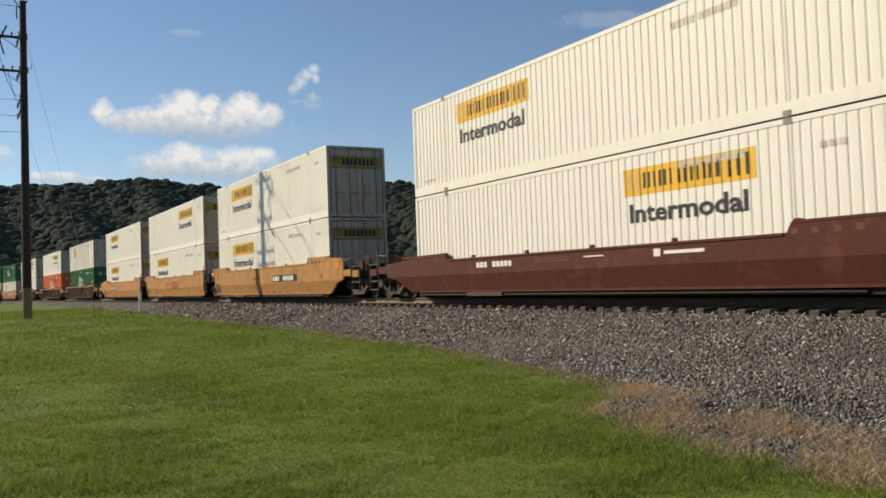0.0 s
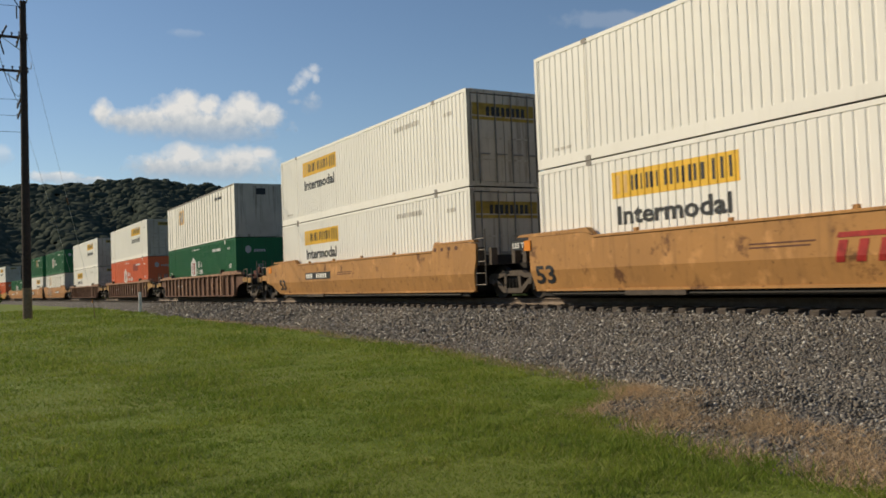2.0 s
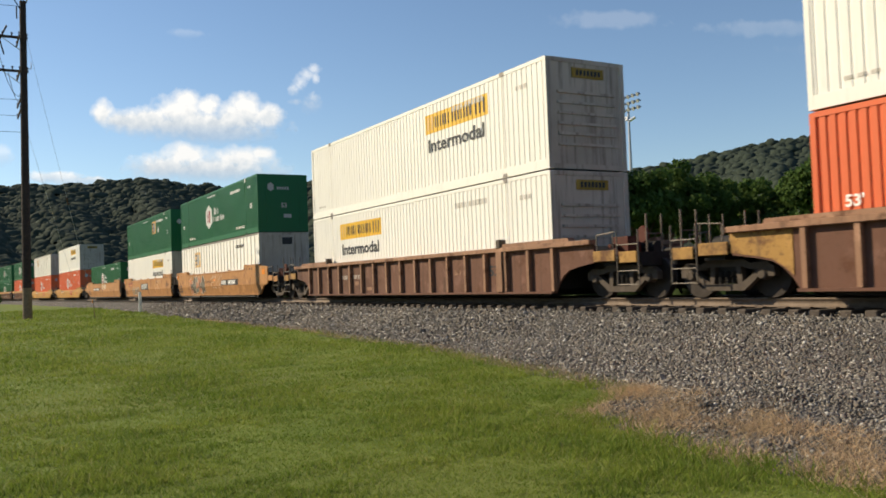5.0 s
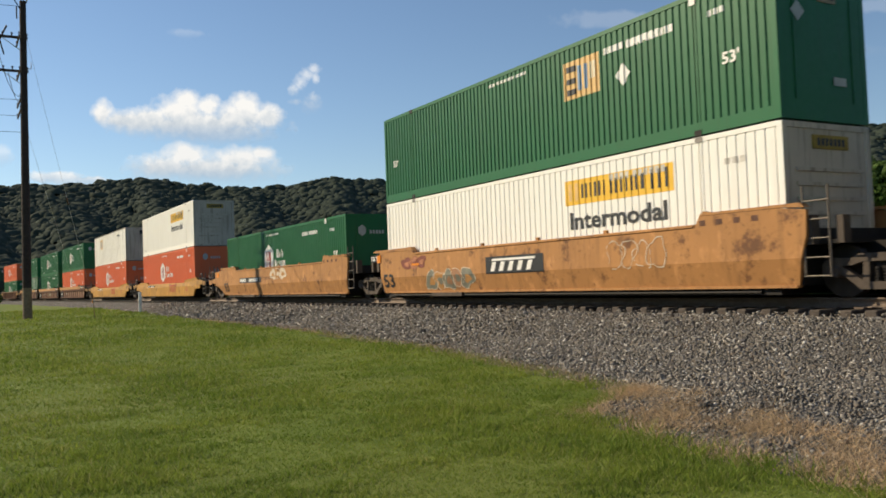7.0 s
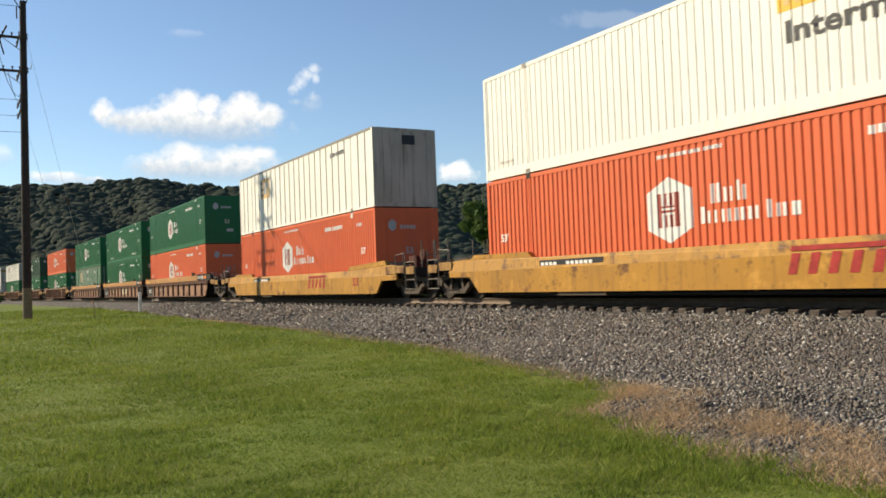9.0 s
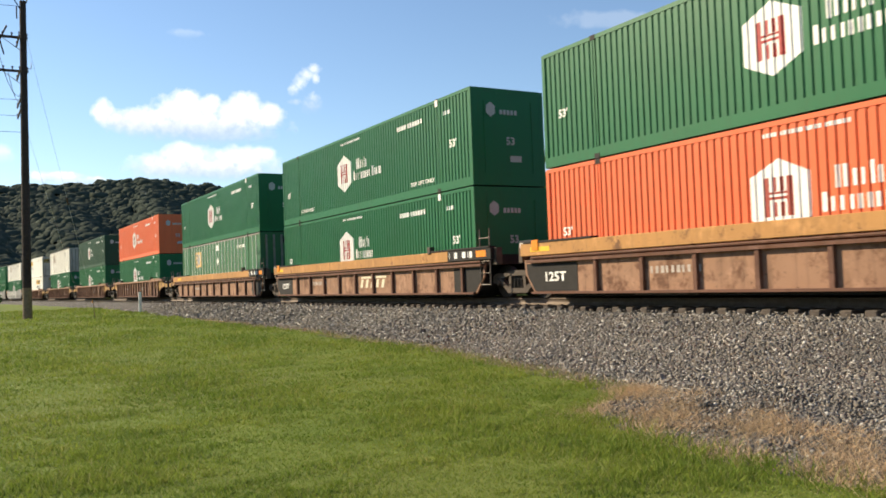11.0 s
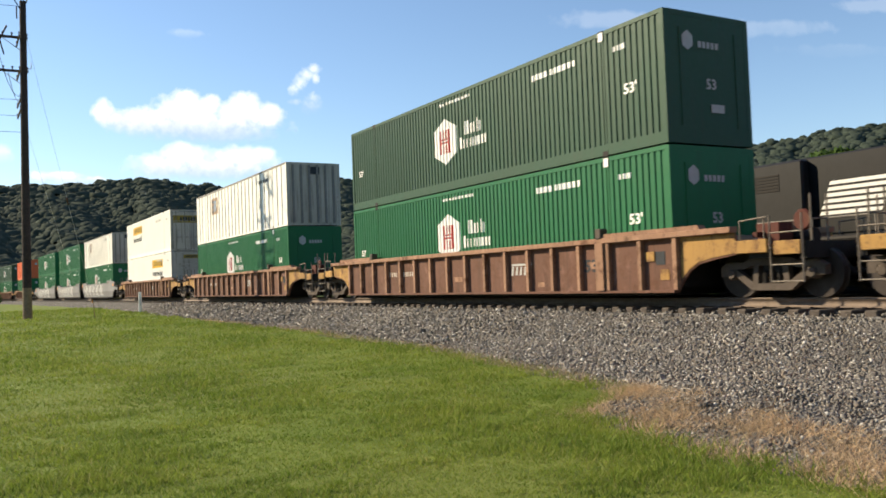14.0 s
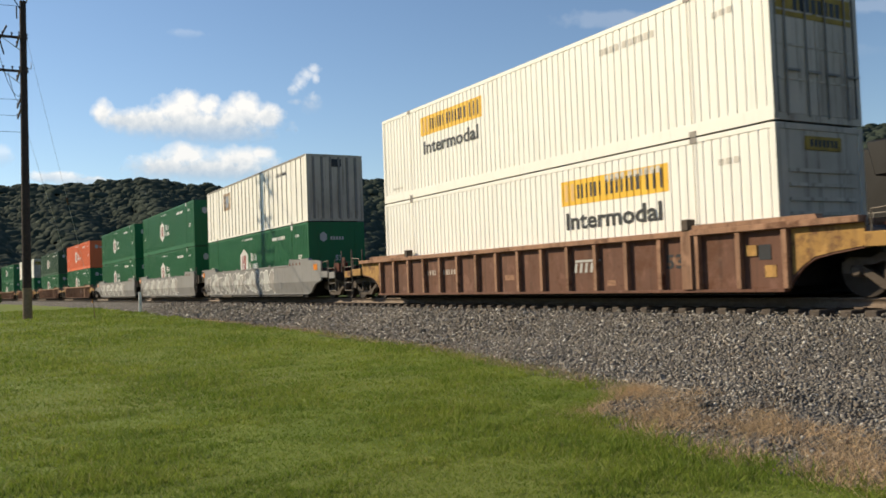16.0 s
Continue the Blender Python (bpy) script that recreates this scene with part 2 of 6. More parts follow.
def part(name, bm, mat, parent, label=""):
    ob = new(name, bm if isinstance(bm, bpy.types.Mesh) else mesh_of(name, bm, mat))
    ob.parent = parent
    if name.endswith("_mark") or name in ("graffiti", "door_rib", "joint_post", "notice", "stanchion", "stripe", "nose_stripe"):
        tagged(ob, kind="stuff")
    return tagged(ob, label) if label else ob


def shared(name, me, parent, m):
    ob = new(name, me)
    ob.parent = parent
    ob.matrix_basis = m
    return ob


def box(bm, x0, x1, y0, y1, z0, z1):
    v = [bm.verts.new((x, y, z)) for x in (x0, x1) for y in (y0, y1) for z in (z0, z1)]
    for f in ((0, 1, 3, 2), (4, 6, 7, 5), (0, 4, 5, 1), (2, 3, 7, 6), (0, 2, 6, 4), (1, 5, 7, 3)):
        bm.faces.new([v[i] for i in f])
    return bm


def boxes(*rows):
    bm = bmesh.new()
    for r in rows:
        box(bm, *r)
    return bm


def bevelled(bm, width=0.015):
    bmesh.ops.bevel(bm, geom=bm.edges[:], offset=width, segments=1, affect="EDGES")
    return bm


def slab(bm, outline, y0, y1):
    """An upright plate: an outline in x and z, from y0 to y1."""
    a = [bm.verts.new((x, y0, z)) for x, z in outline]
    b = [bm.verts.new((x, y1, z)) for x, z in outline]
    bm.faces.new(a), bm.faces.new(b[::-1])
    for i in range(len(a)):
        j = (i + 1) % len(a)
        bm.faces.new((a[i], a[j], b[j], b[i]))
    return bm


def rod(bm, a, b, r0, r1=None, n=8):
    a, b = Vector(a), Vector(b)
    r1 = r0 if r1 is None else r1
    q = (b - a).to_track_quat("Z", "Y")
    rings = []
    for p, r in ((a, r0), (b, r1)):
        rings.append([bm.verts.new(p + q @ Vector((r * math.cos(t), r * math.sin(t), 0))) for t in (2 * math.pi * i / n for i in range(n))])
    for i in range(n):
        j = (i + 1) % n
        bm.faces.new((rings[0][i], rings[0][j], rings[1][j], rings[1][i]))
    bm.faces.new(rings[0][::-1]), bm.faces.new(rings[1])
    return bm


def rods(*rows, n=8):
    bm = bmesh.new()
    for a, b, r in rows:
        rod(bm, a, b, r, n=n)
    return bm


def turned(bm, axis, profile, n=24):
    """A lathe about a line along y through axis (x, z): profile of (y, radius)."""
    rings = [[bm.verts.new((axis[0] + r * math.cos(t), y, axis[1] + r * math.sin(t))) for t in (2 * math.pi * i / n for i in range(n))] for y, r in profile]
    for p, q in zip(rings, rings[1:]):
        for i in range(n):
            bm.faces.new((p[i], p[(i + 1) % n], q[(i + 1) % n], q[i]))
    bm.faces.new(rings[0][::-1]), bm.faces.new(rings[-1])
    return bm


def big_mesh(name, co, faces, mat, corners=3):
    """A mesh from arrays: loose triangles or quads."""
    me = bpy.data.meshes.new(name)
    me.vertices.add(len(co))
    me.vertices.foreach_set("co", np.asarray(co, np.float32).ravel())
    me.loops.add(len(faces) * corners)
    me.loops.foreach_set("vertex_index", np.asarray(faces, np.int32).ravel())
    me.polygons.add(len(faces))
    me.polygons.foreach_set("loop_start", np.arange(0, len(faces) * corners, corners, dtype=np.int32))
    me.update(calc_edges=True)
    me.validate()
    me.materials.append(mat)
    return me


def bend_y(x):
    return np.where(np.asarray(x) < BEND_X, -BEND * (np.asarray(x) - BEND_X) ** 2, 0.0)


def on_line(x, y=0.0, z=0.0):
    """The pose of something x metres along the line."""
    slope = -2 * BEND * (x - BEND_X) if x < BEND_X else 0.0
    a = math.atan(slope)
    return Matrix.Translation((x - y * math.sin(a), float(bend_y(x)) + y * math.cos(a), z)) @ Matrix.Rotation(a, 4, "Z")


def lerp_table(x, xs, ys):
    return np.interp(x, xs, ys)



# ---- ground, stones and track ----
def lawn_z(x, y):
    """Height of the lawn: a touch higher away to the west."""
    return -0.95 + 0.25 * np.clip(-(np.asarray(x) + 8) / 45, -0.2, 1.25) + 0.02 * np.sin(np.asarray(x) * 0.7) * np.sin(np.asarray(y) * 0.9)


def toe_y(x):
    """Where the stones end and the lawn begins."""
    x = np.asarray(x, float)
    return bend_y(x) + np.interp(x, [-300, -60, -36, -24.5, -17.7, -13.8, -11, -8.4, -7.5, -6.5, -5, -3.5, 0, 40], [-4.4, -4.6, -4.9, -4.95, -5.45, -5.85, -6.3, -6.85, -8.3, -8.55, -8.75, -9.0, -9.4, -9.7])


def stone_edge(x):
    """Where the dry strip gives way to bare stones."""
    return np.maximum(toe_y(x) + 0.05, np.interp(x, [-8.6, -8.2, -6.1, -4.1, 0, 20], [-6.9, -6.8, -7.4, -7.95, -8.8, -9.4]))


def bed_z(x, y):
    """Height of the stone bed: flat under the ties, then a shoulder down to the lawn."""
    x, y = np.asarray(x, float), np.asarray(y, float)
    yy = y - bend_y(x)
    t = toe_y(x) - bend_y(x)
    low = lawn_z(x, y) - 0.02
    k = np.clip((yy + 1.75) / (np.maximum(t, -3.9) + 1.75), 0, 1)
    near = -0.315 + (-0.74 + 0.315) * k
    k2 = np.clip((yy - np.maximum(t, -3.9)) / np.minimum(t - np.maximum(t, -3.9), -1e-3), 0, 1)
    near = near + (low + 0.74) * np.clip(k2, 0, 1) * (yy < -3.9)
    near = np.where(yy > -1.75, -0.315, near)
    far = np.interp(yy, [1.75, 3.2, 6.4, 6.8, 40], [-0.315, -0.75, -0.82, -0.80, -0.80])
    return np.where(yy > 1.75, far, near)


def grid_mesh(name, xs, ys, zfun, mat, yfun=None):
    X, Y = np.meshgrid(xs, ys, indexing="ij")
    if yfun is not None:
        Y = yfun(X, Y)
    Z = zfun(X, Y)
    co = np.stack([X, Y, Z], -1).reshape(-1, 3)
    n, m = X.shape
    i = np.arange(n * m).reshape(n, m)
    q = np.stack([i[:-1, :-1], i[1:, :-1], i[1:, 1:], i[:-1, 1:]], -1).reshape(-1, 4)
    me = big_mesh(name, co, q, mat, 4)
    me.polygons.foreach_set("use_smooth", np.ones(len(q), bool))
    return me


gx = np.concatenate([[-4200, -1800, -800, -400, -250], np.arange(-180, -30, 5), np.arange(-30, 10, 0.5), [12, 20, 40, 90, 200, 600, 1800, 4200]])
gy = np.concatenate([[-4200, -1500, -500, -150, -60, -35, -22], np.arange(-17, -2.6, 0.4)])
gy_far = np.concatenate([[-2.6, 0, 3], np.arange(6, 60, 6), [80, 120, 200, 400, 900, 1800, 4200]])


def sheet_z(X, Y):
    rel = Y - bend_y(np.clip(X, -190, 400))
    return np.where(rel > toe_y(np.clip(X, -190, 400)) - bend_y(np.clip(X, -190, 400)) + 0.05, lawn_z(X, Y) - 0.12, lawn_z(X, Y))


ground = new("ground", grid_mesh("ground", gx, np.concatenate([gy, gy_far]), lambda X, Y: np.where(Y > -2.7, -1.05, sheet_z(X, Y)), LAWN))
tagged(ground, "mown green lawn running out to flat grassland beside the railway", "ground", kind="structure")

bx = np.concatenate([np.arange(-330, -60, 6), np.arange(-60, -14, 1.0), np.arange(-14, 9, 0.35), np.arange(10, 130, 5)])
bed_rel = np.concatenate([np.linspace(0, 1, 26), [1.06, 1.12, 1.2, 1.3, 1.45, 1.62, 2.2, 3.0, 4.0]])


def bed_lines(X, R):
    t, b = toe_y(X) - 0.25, bend_y(X)
    return np.where(R <= 1, t + (b - 1.4 - t) * R, b - 1.4 + (R - 1) * 7.0)


def bed_rough(X, Y):
    z = bed_z(X, Y)
    r = np.random.RandomState(3)
    return z + r.uniform(-0.018, 0.018, z.shape) - 0.10 * (Y < toe_y(X) - 0.1)


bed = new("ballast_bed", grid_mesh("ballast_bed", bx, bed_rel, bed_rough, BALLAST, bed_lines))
tagged(bed, "grey crushed-stone railway ballast with a sloping shoulder", "ballast", kind="structure")


def stone_field():
    """Loose stones on the shoulder, thick and small where the camera stands near."""
    r = np.random.RandomState(7)
    out = []
    for x0, x1, count, lo, hi in ((-8, 3.5, 40000, 0.0095, 0.024), (-16, -8, 26000, 0.012, 0.027), (-30, -16, 17000, 0.020, 0.040), (-60, -30, 9000, 0.032, 0.060)):
        x = r.uniform(x0, x1, count)
        t = toe_y(x)
        y = t + 0.05 + (bend_y(x) - 1.42 - t - 0.05) * r.uniform(0, 1, count) ** 0.9
        s = r.uniform(lo, hi, count) * np.where(r.uniform(0, 1, count) > 0.97, 1.7, 1.0)
        thin = (y < stone_edge(x) + 0.1) & (r.uniform(0, 1, count) > 0.30 + 0.35 * (np.sin(x * 2.9) * np.sin(y * 4.7) > 0.35))
        x, y, s = x[~thin], y[~thin], s[~thin]
        out.append(np.stack([x, y, bed_z(x, y) + s * 0.35 - np.where(y < toe_y(x), -0.02, 0.0), s], 1))
    x = r.uniform(-60, 3.5, 5200)
    between = np.abs((5.0 - x + 0.26) % 0.52 - 0.26) > 0.14
    x = x[between]
    s = r.uniform(0.018, 0.040, len(x))
    out.append(np.stack([x, bend_y(x) + r.uniform(-1.50, -0.95, len(x)), r.uniform(-0.30, -0.245, len(x)), s], 1))
    p = np.concatenate(out)
    n = len(p)
    base = np.array([(x, y, z) for x in (-1, 1) for y in (-1, 1) for z in (-1, 1)], float)
    v = base[None] * r.uniform(0.25, 1.25, (n, 8, 3)) * r.uniform(0.6, 1.2, (n, 1, 3))
    a = r.uniform(0, 6.28, n)
    c, s = np.cos(a), np.sin(a)
    w = np.empty_like(v)
    w[..., 0] = v[..., 0] * c[:, None] - v[..., 1] * s[:, None]
    w[..., 1] = v[..., 0] * s[:, None] + v[..., 1] * c[:, None]
    w[..., 2] = v[..., 2] * 0.75 + 0.5 * v[..., 0] * r.uniform(-1, 1, n)[:, None]
    co = (w * p[:, None, 3:4] + p[:, None, :3]).reshape(-1, 3)
    f = np.array([(0, 1, 3), (0, 3, 2), (4, 6, 7), (4, 7, 5), (0, 4, 5), (0, 5, 1), (2, 3, 7), (2, 7, 6), (0, 2, 6), (0, 6, 4), (1, 5, 7), (1, 7, 3)])
    faces = (f[None] + (np.arange(n) * 8)[:, None, None]).reshape(-1, 3)
    return big_mesh("ballast_stones", co, faces, STONE)


tagged(new("ballast_stones", stone_field()), "loose grey and brown crushed stones on the shoulder", "stones", kind="stuff")


def blade_field(name, pts, length, width, lean, mat, seed):
    r = np.random.RandomState(seed)
    n = len(pts)
    a, ln = r.uniform(0, 6.28, n), length * r.uniform(0.5, 1.2, n)
    w = width * r.uniform(0.7, 1.3, n)
    d = np.stack([np.cos(a), np.sin(a), np.zeros(n)], 1)
    b = r.uniform(0, 6.28, n)
    tilt = np.stack([np.cos(b), np.sin(b), np.zeros(n)], 1) * (ln * lean * r.uniform(0.2, 1.0, n))[:, None]
    tip = pts + tilt + np.array([0, 0, 1.0]) * ln[:, None]
    co = np.stack([pts - d * w[:, None] / 2, pts + d * w[:, None] / 2, tip], 1).reshape(-1, 3)
    return big_mesh(name, co, np.arange(n * 3).reshape(-1, 3), mat)


def lawn_points(count, d0, d1, seed, turn=(-94, -22)):
    """Random spots on the lawn, thinning out with the distance from the camera's stand."""
    r = np.random.RandomState(seed)
    d = np.exp(r.uniform(math.log(d0), math.log(d1), count))
    a = np.radians(r.uniform(*turn, count))
    x, y = EYE[0] + d * np.sin(a), EYE[1] + d * np.cos(a)
    edge = toe_y(x) + 0.12 * np.sin(x * 5.1) + 0.10 * np.sin(x * 11.7) + r.normal(0, 0.10, count)
    keep = y < edge
    x, y, d = x[keep], y[keep], d[keep]
    return np.stack([x, y, lawn_z(x, y) - 0.004], 1), d


def tuft_length(pts, far):
    """Blade length: uneven tufts, a little longer patches between."""
    x, y = pts[:, 0], pts[:, 1]
    r = np.random.RandomState(17)
    mottled = np.zeros(len(x))
    for k in range(14):
        a, q = r.uniform(0, 6.28), 1.2 * 1.32 ** k
        mottled += np.sin((x * math.cos(a) + y * math.sin(a)) * q + r.uniform(0, 6.28)) * (1.0 - 0.04 * k)
    return (0.034 + 0.0009 * far) * np.clip(1.0 + 0.25 * mottled, 0.50, 2.4)


grass_at, grass_far = lawn_points(520000, 3.6, 75.0, 1)
round_at, round_far = lawn_points(170000, 0.5, 40.0, 3, (-22, 266))
grass_at, grass_far = np.concatenate([grass_at, round_at]), np.concatenate([grass_far, round_far])
lawn_grass = new("grass", blade_field("grass", grass_at, tuft_length(grass_at, grass_far), 0.0042 + 0.0011 * grass_far, 1.3, BLADE, 2))
tagged(lawn_grass, "short mown green grass blades of the lawn", "grass", kind="stuff")


def straw_points(count, seed):
    r = np.random.RandomState(seed)
    x = r.uniform(-8.6, 0.8, count)
    lo, hi = toe_y(x) - 0.06, stone_edge(x) + 0.10
    y = lo + (hi - lo) * r.uniform(-0.05, 1.25, count) + r.normal(0, 0.16, count)
    clump = np.sin(x * 2.3 + 1.0) * np.sin(y * 4.1 + x) + 0.6 * np.sin(x * 5.7 + y * 3.0) + r.normal(0, 0.75, count) - 0.9 * np.clip((y - hi) / 0.3, 0, 1)
    keep = clump > 0.0
    x, y = x[keep], y[keep]
    return np.stack([x, y, bed_z(x, y) - 0.005], 1)


def verge_points(count, seed):
    """A thin dead fringe along the rest of the edge."""
    r = np.random.RandomState(seed)
    x = r.uniform(-40, -8, count)
    y = toe_y(x) + 0.08 + 0.10 * np.sin(x * 1.9) * np.sin(x * 0.7) + r.normal(0, 0.16, count)
    return np.stack([x, y, bed_z(x, y)], 1)


tagged(new("dry_grass", blade_field("dry_grass", np.concatenate([straw_points(38000, 12), verge_points(8000, 15)]), 0.095, 0.0068, 2.6, STRAW, 13)),
       "dry straw-coloured grass between lawn and stones", "grass", kind="stuff")
r_w = np.random.RandomState(31)
wx = r_w.uniform(-24, 0, 2200)
wy = toe_y(wx) + r_w.normal(0.02, 0.14, 2200)
tagged(new("weeds", blade_field("weeds", np.stack([wx, wy, lawn_z(wx, wy)], 1), 0.12, 0.010, 0.9, BLADE, 14)),
       "taller uncut green grass along the edge of the stones", "weeds", kind="stuff")


def rail_mesh(offset, x0, x1, step, lift=0.0):
    """Flat-bottomed rail swept along the line."""
    prof = [(-0.07, -0.18), (0.07, -0.18), (0.07, -0.165), (0.012, -0.145), (0.010, -0.05), (0.036, -0.036), (0.036, -0.004), (0.026, 0.0), (-0.026, 0.0), (-0.036, -0.004), (-0.036, -0.036), (-0.010, -0.05), (-0.012, -0.145), (-0.07, -0.165)]
    xs = np.arange(x0, x1 + step, step)
    co, q, m = [], [], len(prof)
    for i, x in enumerate(xs):
        for dy, z in prof:
            co.append((x, float(bend_y(x)) + offset + dy, z + lift))
        if i:
            for k in range(m):
                q.append(((i - 1) * m + k, (i - 1) * m + (k + 1) % m, i * m + (k + 1) % m, i * m + k))
    return big_mesh("rail", co, q, RAIL_SIDE, 4)


def track(name, y, lift, label, x_first):
    root = new(name)
    tagged(root, label, "railway track", kind="structure")
    for off in (-0.7535, 0.7535):
        part("rail", rail_mesh(y + off, -330, 130, 4.0, lift), RAIL_SIDE, root, "worn steel rail with rusty sides")
        strip = bmesh.new()
        xs = np.arange(-330, 131, 4.0)
        top = [[strip.verts.new((x, float(bend_y(x)) + y + off + d, lift + 0.003)) for d in (-0.024, 0.024)] for x in xs]
        for a, b in zip(top, top[1:]):
            strip.faces.new((a[0], b[0], b[1], a[1]))
        part("running_surface", strip, STEEL_BRIGHT, root, "polished rail head")
    tie = mesh_of("tie", bevelled(boxes((-0.115, 0.115, -1.36, 1.36, -0.365, -0.188)), 0.022), TIE_WOOD)
    plate = mesh_of("tie_plate", boxes((-0.09, 0.09, -0.17, 0.17, -0.1885, -0.163)), RAIL_SIDE)
    r = random.Random(5)
    for i in range(150):
        x = x_first - i * 0.52
        m = on_line(x, y, lift) @ pose(0, r.uniform(-0.06, 0.06), r.uniform(-0.008, 0.006), 0, 0, r.uniform(-1.2, 1.2))
        shared("tie", tie, root, m)
        if i < 60:
            for off in (-0.7535, 0.7535):
                shared("tie_plate", plate, root, on_line(x, y + off, lift))
    rest = bmesh.new()
    for i in range(150, 420):
        m = on_line(x_first - i * 0.52, y, lift)
        b = boxes((-0.115, 0.115, -1.3, 1.3, -0.355, -0.178))
        b.transform(m)
        tmp = bpy.data.meshes.new("t")
        b.to_mesh(tmp)
        b.free()
        rest.from_mesh(tmp)
        bpy.data.meshes.remove(tmp)
    tagged(part("ties", rest, TIE_WOOD, root, "distant wooden ties"), kind="stuff")
    return root



# ---- train: containers ----
L53, W2, HC = 16.154, 1.295, 2.896
PL, PR = 1.98, 14.174              # stacking posts of the 40 ft frame


def wave(x, pitch, depth, groove):
    """Corrugation: how far the sheet lies back at x."""
    p = (x / pitch) % 1.0
    flat, side = 1 - groove, groove * 0.28
    if p < flat:
        return 0.0
    p -= flat
    if p < side:
        return depth * p / side
    if p < groove - side:
        return depth
    return depth * (groove - p) / side


def wave_stops(x0, x1, pitch, groove):
    flat, side = 1 - groove, groove * 0.28
    out = {round(x0, 4), round(x1, 4)}
    k = math.floor(x0 / pitch) - 1
    while k * pitch < x1 + pitch:
        for p in (0.0, flat, flat + side, 1 - side):
            x = (k + p) * pitch
            if x0 < x < x1:
                out.add(round(x, 4))
        k += 1
    return sorted(out)


def sheet(bm, x0, x1, low, high, off, side, style):
    """A strip that follows the wall's corrugation, off metres proud of it. low, high: heights, or functions of x."""
    pitch, depth, groove = style
    lo = low if callable(low) else (lambda x: low)
    hi = high if callable(high) else (lambda x: high)
    stops = wave_stops(x0, x1, pitch, groove) if depth else [x0, x1]
    if callable(low) or callable(high):
        stops = sorted(set(stops) | {round(x0 + (x1 - x0) * i / 8, 4) for i in range(9)})
    last = None
    for x in stops:
        y = side * (W2 - 0.014 - (wave(x, pitch, depth, groove) if depth else 0) + off)
        pair = (bm.verts.new((x, y, lo(x))), bm.verts.new((x, y, hi(x))))
        if last:
            bm.faces.new((last[0], pair[0], pair[1], last[1]))
        last = pair
    return bm


FINE, HUB, FLAT = (0.226, 0.014, 0.28), (0.190, 0.026, 0.42), (1.0, 0.0, 0.5)


def label_words(text, x0, x1, z0, z1, mat, parent, label="", end=False, y=-W2 - 0.004):
    """Words fitted into a rectangle on the wall that faces the lawn, or on the leading end."""
    cu = bpy.data.curves.new("lettering", "FONT")
    cu.body, cu.size, cu.resolution_u, cu.offset = text, 1.0, 2, 0.026
    tmp = bpy.data.objects.new("lettering", cu)
    me = bpy.data.meshes.new_from_object(tmp)
    bpy.data.objects.remove(tmp)
    co = np.empty(len(me.vertices) * 3, np.float32)
    me.vertices.foreach_get("co", co)
    co = co.reshape(-1, 3)
    lo, hi = co.min(0), co.max(0)
    u = x0 + (co[:, 0] - lo[0]) / (hi[0] - lo[0]) * (x1 - x0)
    w = z0 + (co[:, 1] - lo[1]) / (hi[1] - lo[1]) * (z1 - z0)
    flat = np.full(len(co), y)
    me.vertices.foreach_set("co", (np.stack([flat, u, w], 1) if end else np.stack([u, flat, w], 1)).astype(np.float32).ravel())
    me.materials.clear()
    me.materials.append(mat)
    ob = new("lettering", me)
    ob.parent = parent
    return tagged(ob, label) if label else ob


def bars(x0, x1, z0, z1, widths, style, off=0.008, short=()):
    """A row of plain upright bars in place of a name; widths: bar and gap by turns; short: bars of three quarters' height."""
    bm = bmesh.new()
    k = (x1 - x0) / sum(widths)
    x = x0
    for i, w in enumerate(widths):
        if i % 2 == 0:
            sheet(bm, x, x + w * k, z0, z0 + (z1 - z0) * (0.74 if i // 2 in short else 1.0), off, -1, style)
        x += w * k
    return bm


NAME_8 = (0.9, 0.7, 0.9, 1.2, 0.5, 1.3, 0.9, 0.6, 1.1, 1.2, 0.5, 2.2, 0.9, 1.0, 0.9, 1.2, 0.9, 1.0, 0.9, 1.2, 0.9, 0.8, 0.9, 1.2, 1.3)
NAME_9 = (0.9, 0.7, 0.9, 1.0, 0.8, 0.7, 0.8, 1.0, 0.9, 0.6, 0.8)
NAME_5 = (1.0, 0.5, 0.8, 0.8, 0.8, 0.9, 0.8, 0.6, 0.8, 0.8, 0.8, 0.6, 0.8, 0.8, 0.8, 0.6, 0.8)
NUMBER = (3, 1, 3, 1, 3, 1, 3, 3, 3, 1, 3, 1, 3, 1, 3, 1, 3, 1, 3)


def box_logo(root, x0, style, ink):
    """Yellow name panel with dark bars over the word below it."""
    bm = sheet(bmesh.new(), x0, x0 + 3.62, 1.90, 2.50, 0.004, -1, style)
    panel = part("name_panel", bm, M_YELLOW, root, "yellow name panel")
    part("name_mark", bars(x0 + 0.62, x0 + 2.75, 2.04, 2.38, NAME_8, style), ink, panel, "dark bars of a name")
    part("emblem", bars(x0 + 2.95, x0 + 3.45, 2.0, 2.42, (1, 2, 1, 2, 1), style), M_BLACK, panel)
    part("emblem", bars(x0 + 0.14, x0 + 0.50, 2.0, 2.42, (1, 1, 1), style), M_TAN, panel)
    label_words("Intermodal", x0 + 0.16, x0 + 3.40, 1.30, 1.72, ink, root, "dark lettering on white", y=-W2 + 0.006)


